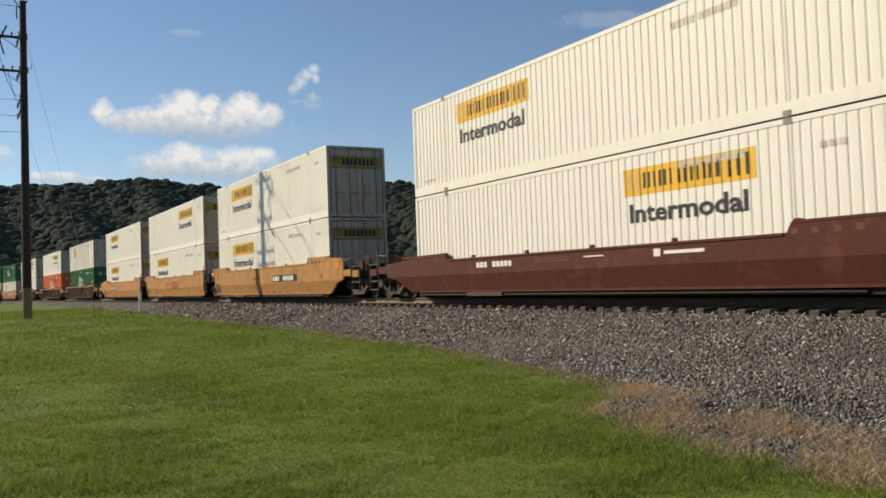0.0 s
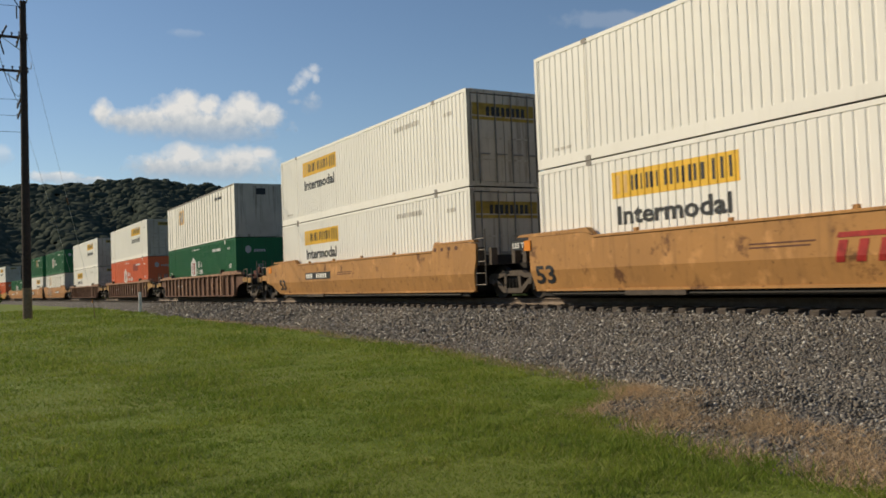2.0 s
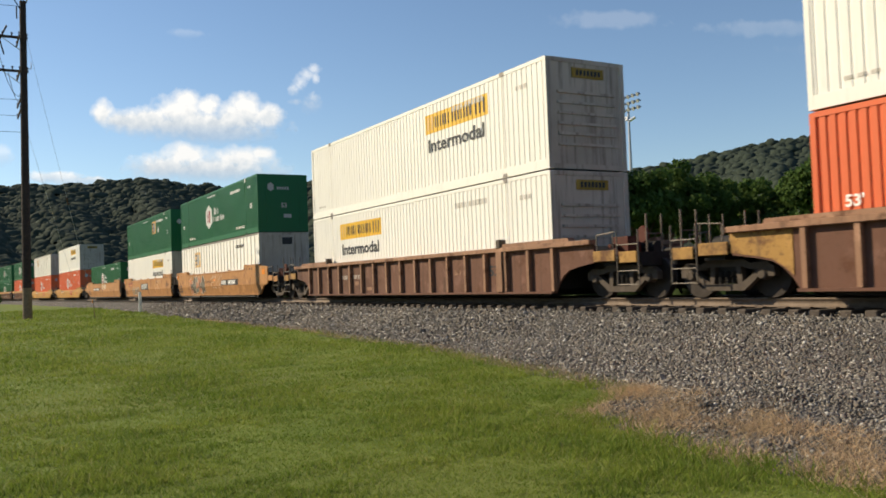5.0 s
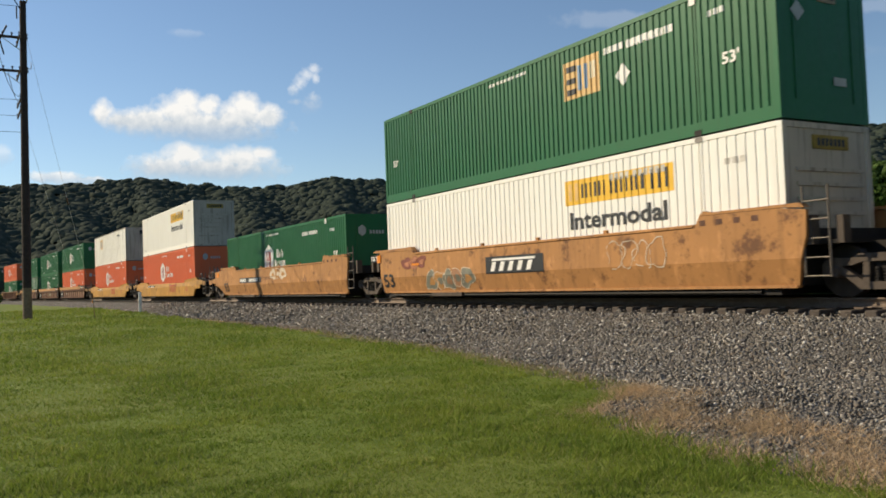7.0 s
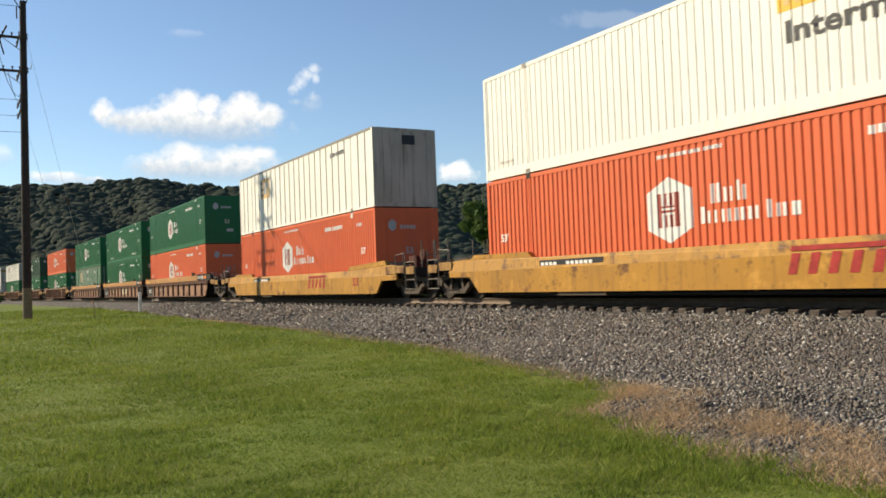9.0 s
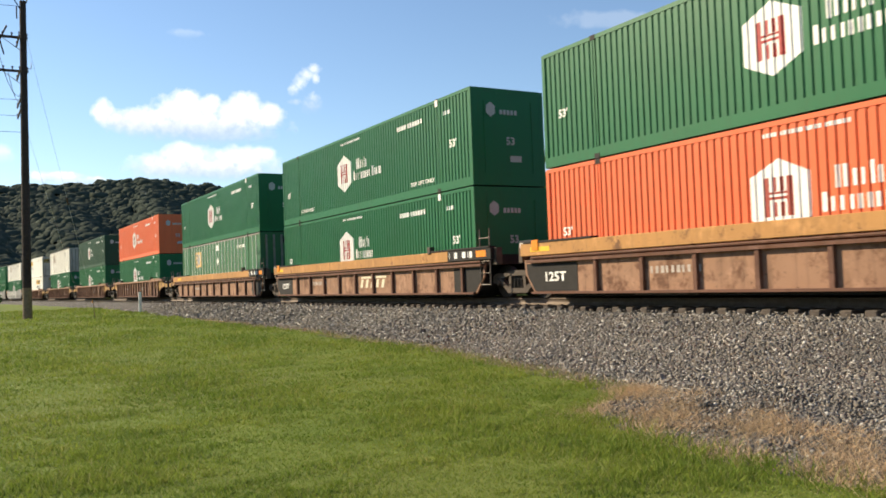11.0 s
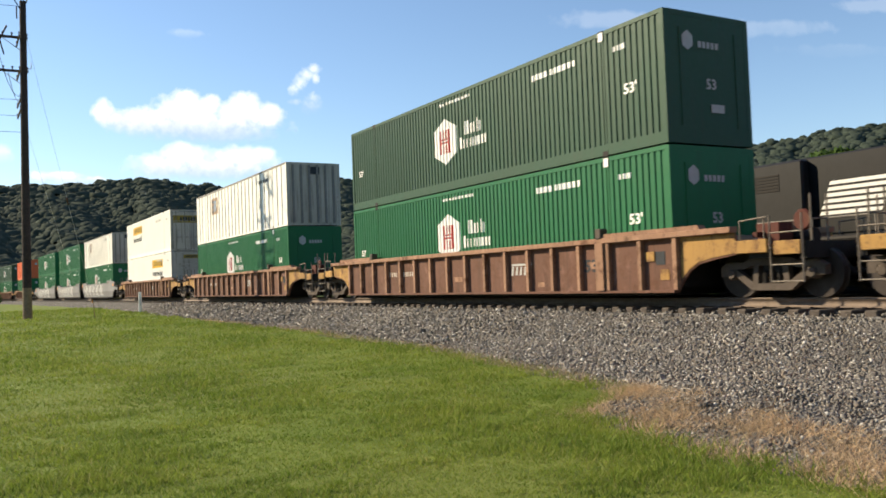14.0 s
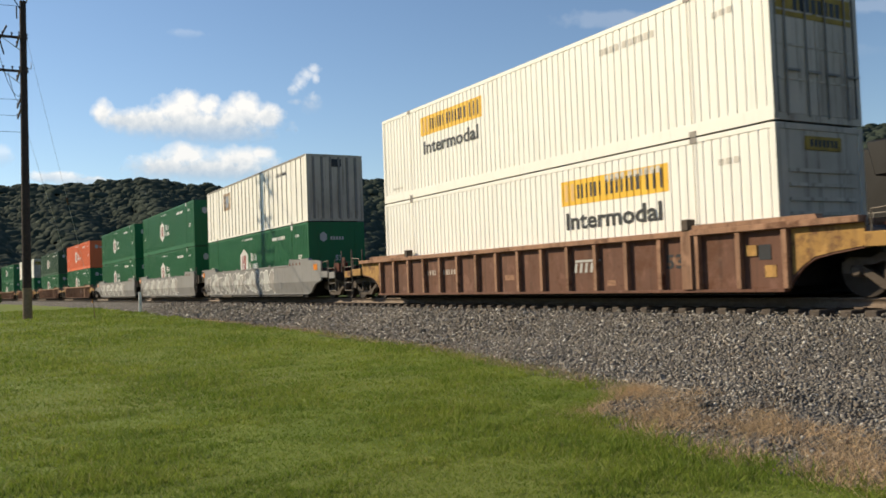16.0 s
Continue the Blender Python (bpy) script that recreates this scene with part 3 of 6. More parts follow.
def hex_logo(root, x0, style, ink, wide, single=True):
    """White six-sided badge with bars, and white bars of a name beside it."""
    w, zc, h = 1.28, 1.50, 0.70
    shape = lambda s: (lambda x: zc + s * (h - 0.30 * abs((x - x0 - w / 2) / (w / 2))))
    badge = part("badge", sheet(bmesh.new(), x0, x0 + w, shape(-1), shape(1), 0.004, -1, style), M_WHITE, root, "white six-sided badge")
    bm = bmesh.new()
    for a, b, c, d in ((0.30, 0.42, -0.36, 0.36), (0.50, 0.58, -0.36, -0.10), (0.50, 0.58, 0.10, 0.36), (0.80, 0.92, -0.36, 0.36), (0.66, 0.74, -0.36, -0.10), (0.66, 0.74, 0.10, 0.36), (0.42, 0.80, -0.05, 0.0), (0.42, 0.80, 0.05, 0.09)):
        sheet(bm, x0 + a, x0 + b, zc + c, zc + d, 0.009, -1, style)
    part("badge_mark", bm, ink, badge, "bars on the badge")
    n0 = x0 + w + 0.20
    part("name_mark", bars(n0 + 0.30, n0 + 1.15, zc + 0.03, zc + 0.42, NAME_9, style, short=(2, 3, 5)), M_WHITE, root, "white bars of a name")
    part("name_mark", bars(n0 + 0.02, n0 + 1.43, zc - 0.36, zc - 0.02, NAME_5, style, short=(1, 2, 3, 4, 5, 6, 7, 8)), M_WHITE, root, "white bars of a name")
    if wide:
        part("name_mark", bars(n0 + 1.62, n0 + 2.35, zc - 0.36, zc - 0.02, (1, 1.2, 0.8, 0.7, 0.8, 1.2, 2), style, short=(1, 2, 3)), M_WHITE, root, "white bars of a name")


def square_logo(root, x0, style, z0=1.55, ground=None):
    p = part("name_panel", sheet(bmesh.new(), x0, x0 + 1.32, z0, z0 + 0.92, 0.004 if style[1] else 0.006, -1, style), ground or M_TAN, root, "tan square name panel")
    z1 = z0 + 0.76
    bm = bmesh.new()
    for a, b, c, d in ((0.12, 0.46, 0.10, 0.24), (0.12, 0.44, 0.37, 0.50), (0.12, 0.46, 0.66, 0.80)):
        sheet(bm, x0 + a, x0 + b, z0 + c, z0 + d, 0.010, -1, style)
    part("name_mark", bm, M_BLACK, p, "black bars")
    part("name_mark", bars(x0 + 0.54, x0 + 0.90, z0 + 0.16, z1, (1, 1, 1), style, 0.010), M_BLUE, p, "pale blue bars")
    part("name_mark", bars(x0 + 0.98, x0 + 1.18, z0 + 0.36, z1, (1, 0.4, 1), style, 0.010), M_POSTER, p, "pale bars")


M_POSTER = plain("cream_marking_paint", (0.70, 0.62, 0.45), 0.5, 0, 0.1)
DIRTY_PATCH = plain("scuffed_grey_patch", (0.30, 0.28, 0.26), 0.7)


def small_marks(root, style, dark):
    """Reporting marks as bars, the length mark, little notices."""
    part("number_mark", bars(11.45, 13.2, 2.33, 2.48, NUMBER, style), PALE_INK if dark else M_WHITE, root, "small bars of a number")
    if dark:
        part("notice_mark", bars(14.8, 15.3, 2.25, 2.37, (2, 1, 2, 1, 2), style), PALE_INK, root)
        part("rub_mark", bars(0.7, 1.35, 0.40, 0.47, (2, 1, 2, 1, 2), style), PALE_INK, root)
    else:
        part("notice_mark", bars(6.6, 8.4, 2.60, 2.68, NUMBER + (2,) + NUMBER, style), M_WHITE, root)
        label_words("53'", 14.86, 15.28, 1.28, 1.53, M_WHITE, root, y=-W2 + 0.008)
        label_words("53'", 0.60, 0.95, 1.18, 1.40, M_WHITE, root, y=-W2 + 0.008)
        part("notice_mark", bars(14.55, 14.95, 2.32, 2.44, (2, 1, 2, 1, 2), style), M_WHITE, root)
        part("warning_square", boxes((PR - 0.08, PR + 0.08, -W2 - 0.012, -W2 - 0.008, 2.66, 2.86)), M_WHITE, root, "small white square")


def end_wall(root, kind, mat, x, out, grime):
    """The wall across an end. out: +1 for the leading end."""
    s = lambda a, b: (min(x + out * a, x + out * b), max(x + out * a, x + out * b))
    if kind == "doors":
        for y0, y1 in ((-1.17, -0.012), (0.012, 1.17)):
            leaf = part("door", boxes((*s(-0.05, -0.01), y0, y1, 0.16, 2.74)), mat, root, "steel container door")
            ribs = bmesh.new()
            for k in range(1, 4):
                z = 0.16 + 2.58 * k / 4
                box(ribs, *s(-0.01, 0.004), y0 + 0.05, y1 - 0.05, z - 0.02, z + 0.02)
            part("door_rib", ribs, mat, leaf)
            for k in (0.22, 0.74):
                y = y0 + (y1 - y0) * k
                part("lock_rod", rods(((x + out * 0.025, y, 0.1), (x + out * 0.025, y, 2.8), 0.019)), POST_GREY, leaf, "upright steel lock rod")
                part("rod_handle", boxes((*s(0.02, 0.05), y - 0.02, y + 0.36, 0.95, 0.99)), POST_GREY, leaf)
            part("gasket", boxes((*s(-0.02, 0.006), y1 - 0.03 if y1 > 0.1 else y0, y1 if y1 > 0.1 else y0 + 0.03, 0.16, 2.74)), RUBBER, leaf)
    elif kind == "smooth":
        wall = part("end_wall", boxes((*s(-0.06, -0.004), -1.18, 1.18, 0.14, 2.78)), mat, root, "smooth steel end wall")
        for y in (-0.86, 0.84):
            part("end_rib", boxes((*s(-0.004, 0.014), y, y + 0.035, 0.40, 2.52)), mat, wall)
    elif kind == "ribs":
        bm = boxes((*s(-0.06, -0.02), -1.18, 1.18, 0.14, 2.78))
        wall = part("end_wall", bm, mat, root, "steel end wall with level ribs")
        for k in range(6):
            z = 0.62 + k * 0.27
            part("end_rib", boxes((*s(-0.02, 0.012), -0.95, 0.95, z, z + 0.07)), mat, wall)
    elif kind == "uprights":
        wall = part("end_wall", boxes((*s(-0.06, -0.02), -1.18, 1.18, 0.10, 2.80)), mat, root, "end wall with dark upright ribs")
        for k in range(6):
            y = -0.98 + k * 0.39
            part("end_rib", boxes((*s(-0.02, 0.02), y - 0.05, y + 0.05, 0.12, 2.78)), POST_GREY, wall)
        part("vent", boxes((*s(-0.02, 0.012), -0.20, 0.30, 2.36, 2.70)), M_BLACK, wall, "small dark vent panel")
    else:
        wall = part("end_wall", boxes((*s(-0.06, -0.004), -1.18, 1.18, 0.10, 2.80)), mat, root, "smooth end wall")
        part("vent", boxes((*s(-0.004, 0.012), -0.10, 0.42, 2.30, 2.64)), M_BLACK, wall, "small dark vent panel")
    return s


def container(label, mat, style, end, logo=None, ribs=None, frame_mat=None, group="containers on the train"):
    """A 53 ft container, base at z = 0, trailing end at x = 0, leading end at x = 16.15."""
    root = new("container")
    tagged(root, label, "container", group)
    fm = frame_mat or mat
    ox = 0.0
    if ribs:
        bottom, top = 0.10, 2.80
    else:
        bottom, top = 0.27, 2.79
    for side in (-1, 1):
        bm = bmesh.new()
        for a, b in ((0.10, PL - 0.06), (PL + 0.06, PR - 0.06), (PR + 0.06, L53 - 0.10)):
            sheet(bm, a, b, bottom, top, 0.0, side, style)
        wall = part("side_wall", bm, mat, root, "ribbed side wall" if style[1] else "flat panelled side wall")
        ya, yb = sorted((side * (W2 - 0.06), side * (W2 - (0.003 if style[1] else 0.0))))
        part("bottom_rail", boxes((0.08, L53 - 0.08, ya, yb, 0.02, bottom)), fm, root)
        part("top_rail", boxes((0.08, L53 - 0.08, ya, yb, top, HC - 0.01)), POST_GREY if ribs else fm, root)
        for xa in (0.0, L53 - 0.11):
            part("corner_post", boxes((xa, xa + 0.11, *sorted((side * (W2 - 0.14), side * W2)), 0.02, HC - 0.02)), fm, root)
        for xa in (PL, PR):
            part("stacking_post", boxes((xa - 0.07, xa - 0.016, ya, side * W2 if side > 0 else yb, 0.02, HC - 0.02),
                                        (xa + 0.016, xa + 0.07, ya, side * W2 if side > 0 else yb, 0.02, HC - 0.02),
                                        (xa - 0.016, xa + 0.016, *sorted((side * (W2 - 0.07), side * (W2 - 0.03))), 0.02, HC - 0.02)), fm, root)
            for z in (0.0, HC - 0.12):
                part("corner_casting", boxes((xa - 0.09, xa + 0.09, *sorted((side * (W2 - 0.16), side * (W2 + 0.006))), z, z + 0.118)), POST_GREY if mat in (WHITE, WHITE_OLD) else STEEL_DARK, root)
        if ribs:
            rib = mesh_of("rib", boxes((-0.019, 0.019, -0.014, 0.014, bottom, top)), ribs)
            for k in range(25):
                x = 0.66 + k * 0.618
                if min(abs(x - PL), abs(x - PR)) > 0.12:
                    shared("rib", rib, wall, pose(x, side * (W2 - 0.006), 0))
    roof = bmesh.new()
    for k in range(54):
        a = 0.10 + k * 0.2955
        box(roof, a, a + 0.2955, -W2 + 0.05, W2 - 0.05, HC - 0.05, HC - (0.028 if k % 2 else 0.012))
    part("roof", roof, fm, root, "ribbed steel roof")
    part("floor_frame", boxes((0.1, L53 - 0.1, -W2 + 0.06, W2 - 0.06, 0.03, 0.16)), STEEL_DARK, root)
    for x, out, kind in ((L53, 1, end), (0.0, -1, "plain" if end == "doors" else "doors")):
        end_wall(root, kind, GRIMY_SHADED if mat in (WHITE, WHITE_OLD) else mat, x, out, None)
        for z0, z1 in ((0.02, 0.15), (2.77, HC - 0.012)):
            part("end_beam", boxes((*sorted((x, x - out * 0.10)), -W2 + 0.14, W2 - 0.14, z0, z1)), GRIMY_SHADED if mat in (WHITE, WHITE_OLD) else fm, root)
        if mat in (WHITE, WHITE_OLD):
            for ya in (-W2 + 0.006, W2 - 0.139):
                part("post_face", boxes((*sorted((x, x + out * 0.004)), ya, ya + 0.133, 0.03, HC - 0.03)), GRIMY_SHADED, root, "grimy face of the corner post, end shade in its colour")
    if logo:
        logo(root, style)
    return root


def jb(x0, end="doors", ink=None, mat=None, sign="band"):
    ink = ink or M_BLACK

    def logo(root, style):
        box_logo(root, x0, style, ink)
        small_marks(root, style, True)
        if sign == "band":
            p = part("name_panel", boxes((L53 - 0.012, L53 + 0.0015, -1.1, 1.1, 1.98, 2.48)), END_YELLOW_SHADED, root, "grimy yellow name band across the end, shade in its colour")
            part("name_mark", boxes(*[(L53 + 0.001, L53 + 0.004, -0.62 + k * 0.18, -0.50 + k * 0.18, 2.10, 2.38) for k in range(8)]), M_BLACK, p)
        else:
            p = part("name_panel", boxes((L53 - 0.025, L53 + 0.004, -0.45, 0.60, 2.40, 2.66)), END_YELLOW_SHADED, root, "small grimy yellow name panel, shade in its colour")
            part("name_mark", boxes(*[(L53 + 0.003, L53 + 0.006, -0.32 + k * 0.12, -0.24 + k * 0.12, 2.46, 2.60) for k in range(7)]), M_BLACK, p)

    text = "white ribbed container, yellow name panel, " + ("door end leading" if end == "doors" else "ribbed end leading")
    return container(text, mat or WHITE, FINE, end, logo)


def hub(mat, ink, label, wide=False, x0=6.28, end="smooth", patch=False):
    def logo(root, style):
        hex_logo(root, x0, style, ink, wide)
        small_marks(root, style, False)
        p = part("badge", six_side(L53 + 0.016, -0.62, 2.25, 0.20), M_END, root, "grey-white badge on the end")
        part("name_mark", boxes(*[(L53 + 0.013, L53 + 0.016, -0.30 + k * 0.13, -0.21 + k * 0.13, 2.12, 2.26) for k in range(5)]), M_END, root)
        label_words("53", -0.10, 0.20, 1.22, 1.46, M_END, root, end=True, y=L53 + 0.014)
        part("data_plate", boxes((L53 + 0.012, L53 + 0.018, 0.02, 0.42, 0.72, 0.90)), M_END, root, "small pale data plate on the end")
        if wide and mat is GREEN:
            label_words("TOP LIFT ONLY", 2.2, 3.75, 0.38, 0.51, M_WHITE, root, "white notice", y=-W2 + 0.008)
            label_words("TOP LIFT ONLY", 12.3, 13.9, 0.38, 0.51, M_WHITE, root, "white notice", y=-W2 + 0.008)
        if patch:
            part("paint_patch", sheet(bmesh.new(), 10.3, 12.2, 1.93, 2.47, 0.005, -1, style), M_PATCH, root, "plain darker repaint patch")
    return container(label, mat, HUB, end, logo)


def six_side(x, yc, zc, r):
    bm = bmesh.new()
    bm.faces.new([bm.verts.new((x, yc + r * 0.9 * math.sin(a), zc + r * 1.1 * math.cos(a))) for a in (math.pi / 3 * k for k in range(6))])
    return bm


M_END = plain("grey_white_marking", (0.42, 0.42, 0.40), 0.6, 0, 0.1)


def emp(mat, rib_mat, label, x0=3.4, style=FLAT, end="plain", diamond=False, frame_mat=None):
    def logo(root, st):
        square_logo(root, x0, st, ground=FADED_TAN if mat is WHITE_OLD else None)
        ink_dark = mat in (WHITE, WHITE_OLD)
        part("number_mark", bars(12.2, 13.6, 2.30, 2.46, NUMBER, st, 0.006), M_BLACK if ink_dark else M_WHITE, root)
        if diamond:
            c = x0 + 2.1 if style[1] else 8.39
            d = lambda s: (lambda x: 1.75 + s * 0.26 * (1 - abs(x - c) / 0.24))
            part("placard", sheet(bmesh.new(), c - 0.24, c + 0.24, d(-1), d(1), 0.008, -1, st), M_WHITE, root, "white diamond placard")
            if not style[1]:
                part("notice_mark", sheet(bmesh.new(), 8.10, 8.66, 2.36, 2.66, 0.008, -1, st), M_WHITE, root, "white notice plate")
        if style[1]:
            small_marks(root, st, False)
            p = part("name_panel", boxes((L53 - 0.02, L53 + 0.014, -0.10, 0.42, 2.30, 2.62)), FADED_TAN, root, "dark tan panel on the end")
            part("name_mark", boxes((L53 + 0.013, L53 + 0.018, -0.03, 0.10, 2.36, 2.56), (L53 + 0.013, L53 + 0.018, 0.16, 0.36, 2.36, 2.56)), M_BLACK, p)
            bm = bmesh.new()
            bm.faces.new([bm.verts.new((L53 + 0.018, -0.72 + a, 2.05 + b)) for a, b in ((0, -0.2), (0.2, 0), (0, 0.2), (-0.2, 0))])
            part("placard", bm, M_END, root, "pale diamond placard on the end")
            part("notice_mark", boxes((L53 + 0.010, L53 + 0.016, 0.25, 0.62, 0.72, 0.88)), M_END, root)
    return container(label, mat, style, end, logo, rib_mat, frame_mat)


# ---- train: well cars ----
def mirror(root_x, front):
    return (lambda x: x) if front else (lambda x: L53 - x)


def truck_mesh_parts():
    """Meshes of a freight truck about its centre, rail top at z = 0."""
    out = {}
    frame_bm = bmesh.new()
    for y0, y1 in ((-1.09, -0.93),):
        slab(frame_bm, [(-1.16, 0.42), (-1.16, 0.60), (-1.0, 0.70), (-0.62, 0.68), (-0.45, 0.76), (0.45, 0.76), (0.62, 0.68), (1.0, 0.70), (1.16, 0.60), (1.16, 0.42), (1.02, 0.42), (0.98, 0.56), (0.60, 0.56), (0.40, 0.62), (-0.40, 0.62), (-0.60, 0.56), (-0.98, 0.56), (-1.02, 0.42)], y0, y1)
        slab(frame_bm, [(-0.98, 0.56), (-0.80, 0.56), (-0.36, 0.28), (0.36, 0.28), (0.80, 0.56), (0.98, 0.56), (0.44, 0.15), (-0.44, 0.15)], y0 + 0.004, y1 - 0.004)
        slab(frame_bm, [(-0.42, 0.20), (-0.30, 0.20), (-0.26, 0.66), (-0.38, 0.66)], y0 + 0.01, y1 - 0.01)
        slab(frame_bm, [(0.42, 0.20), (0.30, 0.20), (0.26, 0.66), (0.38, 0.66)], y0 + 0.01, y1 - 0.01)
    out["side_frame"] = mesh_of("side_frame", frame_bm, STEEL_DUSTY)
    spr = bmesh.new()
    rings = []
    for k in range(20):
        z, rad = 0.29 + 0.0125 * (k + k % 2 * 0.6), 0.065 if k % 4 < 2 else 0.045
        rings.append([spr.verts.new((rad * math.cos(a * math.tau / 10), -1.01 + rad * math.sin(a * math.tau / 10), z)) for a in range(10)])
    for lo, hi in zip(rings, rings[1:]):
        for a in range(10):
            spr.faces.new((lo[a], lo[(a + 1) % 10], hi[(a + 1) % 10], hi[a]))
    spr.faces.new(rings[0][::-1])
    spr.faces.new(rings[-1])
    out["coil_spring"] = mesh_of("coil_spring", spr, STEEL_DARK)
    out["wheel"] = mesh_of("wheel", turned(bmesh.new(), (0, 0), [(-0.83, 0.40), (-0.83, 0.457), (-0.72, 0.460), (-0.705, 0.485), (-0.69, 0.48), (-0.69, 0.39), (-0.745, 0.36), (-0.745, 0.14), (-0.70, 0.12)], 28), STEEL_WHEEL)
    out["bearing_cap"] = mesh_of("bearing_cap", turned(bmesh.new(), (0, 0), [(-1.13, 0.05), (-1.13, 0.075), (-1.10, 0.105), (-0.92, 0.115)], 14), STEEL_DUSTY)
    out["axle"] = mesh_of("axle", rods(((0, -0.95, 0), (0, 0.95, 0), 0.085), n=12), STEEL_DARK)
    return out


TRUCK = truck_mesh_parts()


def truck(root, x):
    bol = part("truck", boxes((-0.22, 0.22, -1.0, 1.0, 0.46, 0.64), (-0.16, 0.16, -0.2, 0.2, 0.64, 0.74)), STEEL_DARK, root, "two-axle cast steel truck")
    bol.location = (x, 0, 0)
    flip = pose(0, 0, 0, 0, 0, 180)
    for m in (Matrix(), flip):
        shared("side_frame", TRUCK["side_frame"], bol, m)
        for dx in (-0.16, 0.0, 0.16):
            shared("coil_spring", TRUCK["coil_spring"], bol, m @ pose(dx, 0, 0))
        for dx in (-0.89, 0.89):
            w = m @ pose(dx, 0, 0.46)
            shared("wheel", TRUCK["wheel"], bol, w)
            shared("bearing_cap", TRUCK["bearing_cap"], bol, w)
    for dx in (-0.89, 0.89):
        shared("axle", TRUCK["axle"], bol, pose(dx, 0, 0.46))
    part("brake_beam", boxes((-0.52, -0.44, -0.8, 0.8, 0.30, 0.40), (0.44, 0.52, -0.8, 0.8, 0.30, 0.40)), STEEL_DARK, bol)


def bx(f, x0, x1, *rest):
    a, b = sorted((f(x0), f(x1)))
    return (a, b, *rest)


def free_end(root, front, body, accent, deck_z=0.92, ladder=True):
    """The outer end of a car: sill, bolster, deck, ladder, rails, coupler and truck."""
    f = mirror(0, front)
    part("draft_sill", boxes(bx(f, 16.45, 19.42, -0.34, 0.34, 0.70, deck_z), bx(f, 18.12, 18.62, -1.36, 1.36, 0.76, deck_z - 0.03)), STEEL_DARK, root, "grimy steel draft sill")
    part("bulkhead", boxes(bx(f, 16.42, 16.50, -1.36, 1.36, 0.24, 1.20)), STEEL_DARK, root)
    part("end_deck", boxes(bx(f, 16.5, 17.95, -1.36, 1.36, deck_z, deck_z + 0.05), bx(f, 17.95, 19.42, -1.46, 1.46, deck_z - 0.02, deck_z + 0.03)), STEEL_DARK, root, "open steel end deck")
    for y0, y1 in ((-1.51, -1.465), (1.465, 1.51)):
        part("side_step", bevelled(boxes(bx(f, 17.92, 18.66, y0, y1, 0.85, 1.10)), 0.012), accent, root, "worn yellow side plate")
        part("side_step", bevelled(boxes(bx(f, 18.80, 19.36, y0, y1, 0.80, 1.05)), 0.012), accent, root, "worn yellow side plate")
        y = (y0 + y1) / 2
        if ladder:
            part("ladder", rods(*[((f(x), y, 0.30), (f(x), y, 1.52), 0.018) for x in (18.72, 19.40)], *[((f(18.72), y, z), (f(19.40), y, z), 0.014) for z in (0.32, 0.62, 1.20)]), GRAB_IRON, root, "steel ladder and grab rails")
        part("hand_rail", rods(((f(18.05), y, 1.1), (f(18.05), y, 1.46), 0.016), ((f(18.05), y, 1.46), (f(18.66), y, 1.50), 0.016), ((f(18.60), y, 0.98), (f(18.60), y, 1.50), 0.016), n=6), GRAB_IRON, root)
    part("hood_plate", slab(bmesh.new(), [(f(16.5), 1.28), (f(17.2), 1.26), (f(18.0), 1.02), (f(18.0), 0.97), (f(16.5), 0.97)], -1.30, 1.30), STEEL_DARK, root, "grimy sloping plate over the truck")
    part("slack_adjuster", rods(((f(18.0), 0.5, 1.08), (f(19.3), 0.45, 1.08), 0.07), ((f(18.2), -0.3, 1.14), (f(18.8), -0.3, 1.14), 0.16), n=10), STEEL_DARK, root)
    part("cross_beam", boxes(bx(f, 19.30, 19.44, -1.44, 1.44, 0.72, 1.02)), STEEL_DARK, root)
    if front:
        part("brake_rigging", boxes((18.0, 18.5, -0.95, -0.55, 1.0, 1.42), (18.1, 18.2, -1.2, -0.4, 1.15, 1.25)), MAROON, root, "rusty brake gear box")
        part("brake_wheel", turned(bmesh.new(), (19.05, 1.42), [(-1.02, 0.17), (-0.98, 0.20), (-0.95, 0.17)], 18), MAROON, root, "rusty brake wheel")
    else:
        part("brake_rigging", rods(((f(17.9), -0.7, 1.12), (f(18.9), -0.7, 1.12), 0.14), n=14), STEEL_DARK, root, "black air reservoir")
    for y in (-1.2, -0.75, 0.75, 1.2):
        part("end_post", rods(((f(19.38), y, 0.9), (f(19.38), y, 1.86), 0.022), n=6), GRAB_IRON, root, "upright end grab post")
    part("end_rail", rods(((f(19.38), -1.2, 1.42), (f(19.38), -0.75, 1.42), 0.016), n=6), GRAB_IRON, root)
    part("coupler", bevelled(boxes(bx(f, 19.3, 19.66, -0.09, 0.09, 0.74, 0.92), bx(f, 19.62, 19.90, -0.17, 0.15, 0.66, 0.98)), 0.02), STEEL_DARK, root, "knuckle coupler")
    part("air_hose", rods(((f(19.35), -0.30, 0.72), (f(19.58), -0.32, 0.42), 0.022), ((f(19.58), -0.32, 0.42), (f(19.86), -0.28, 0.50), 0.022), n=6), RUBBER, root, "drooping black air hose")
    truck(root, f(18.37))


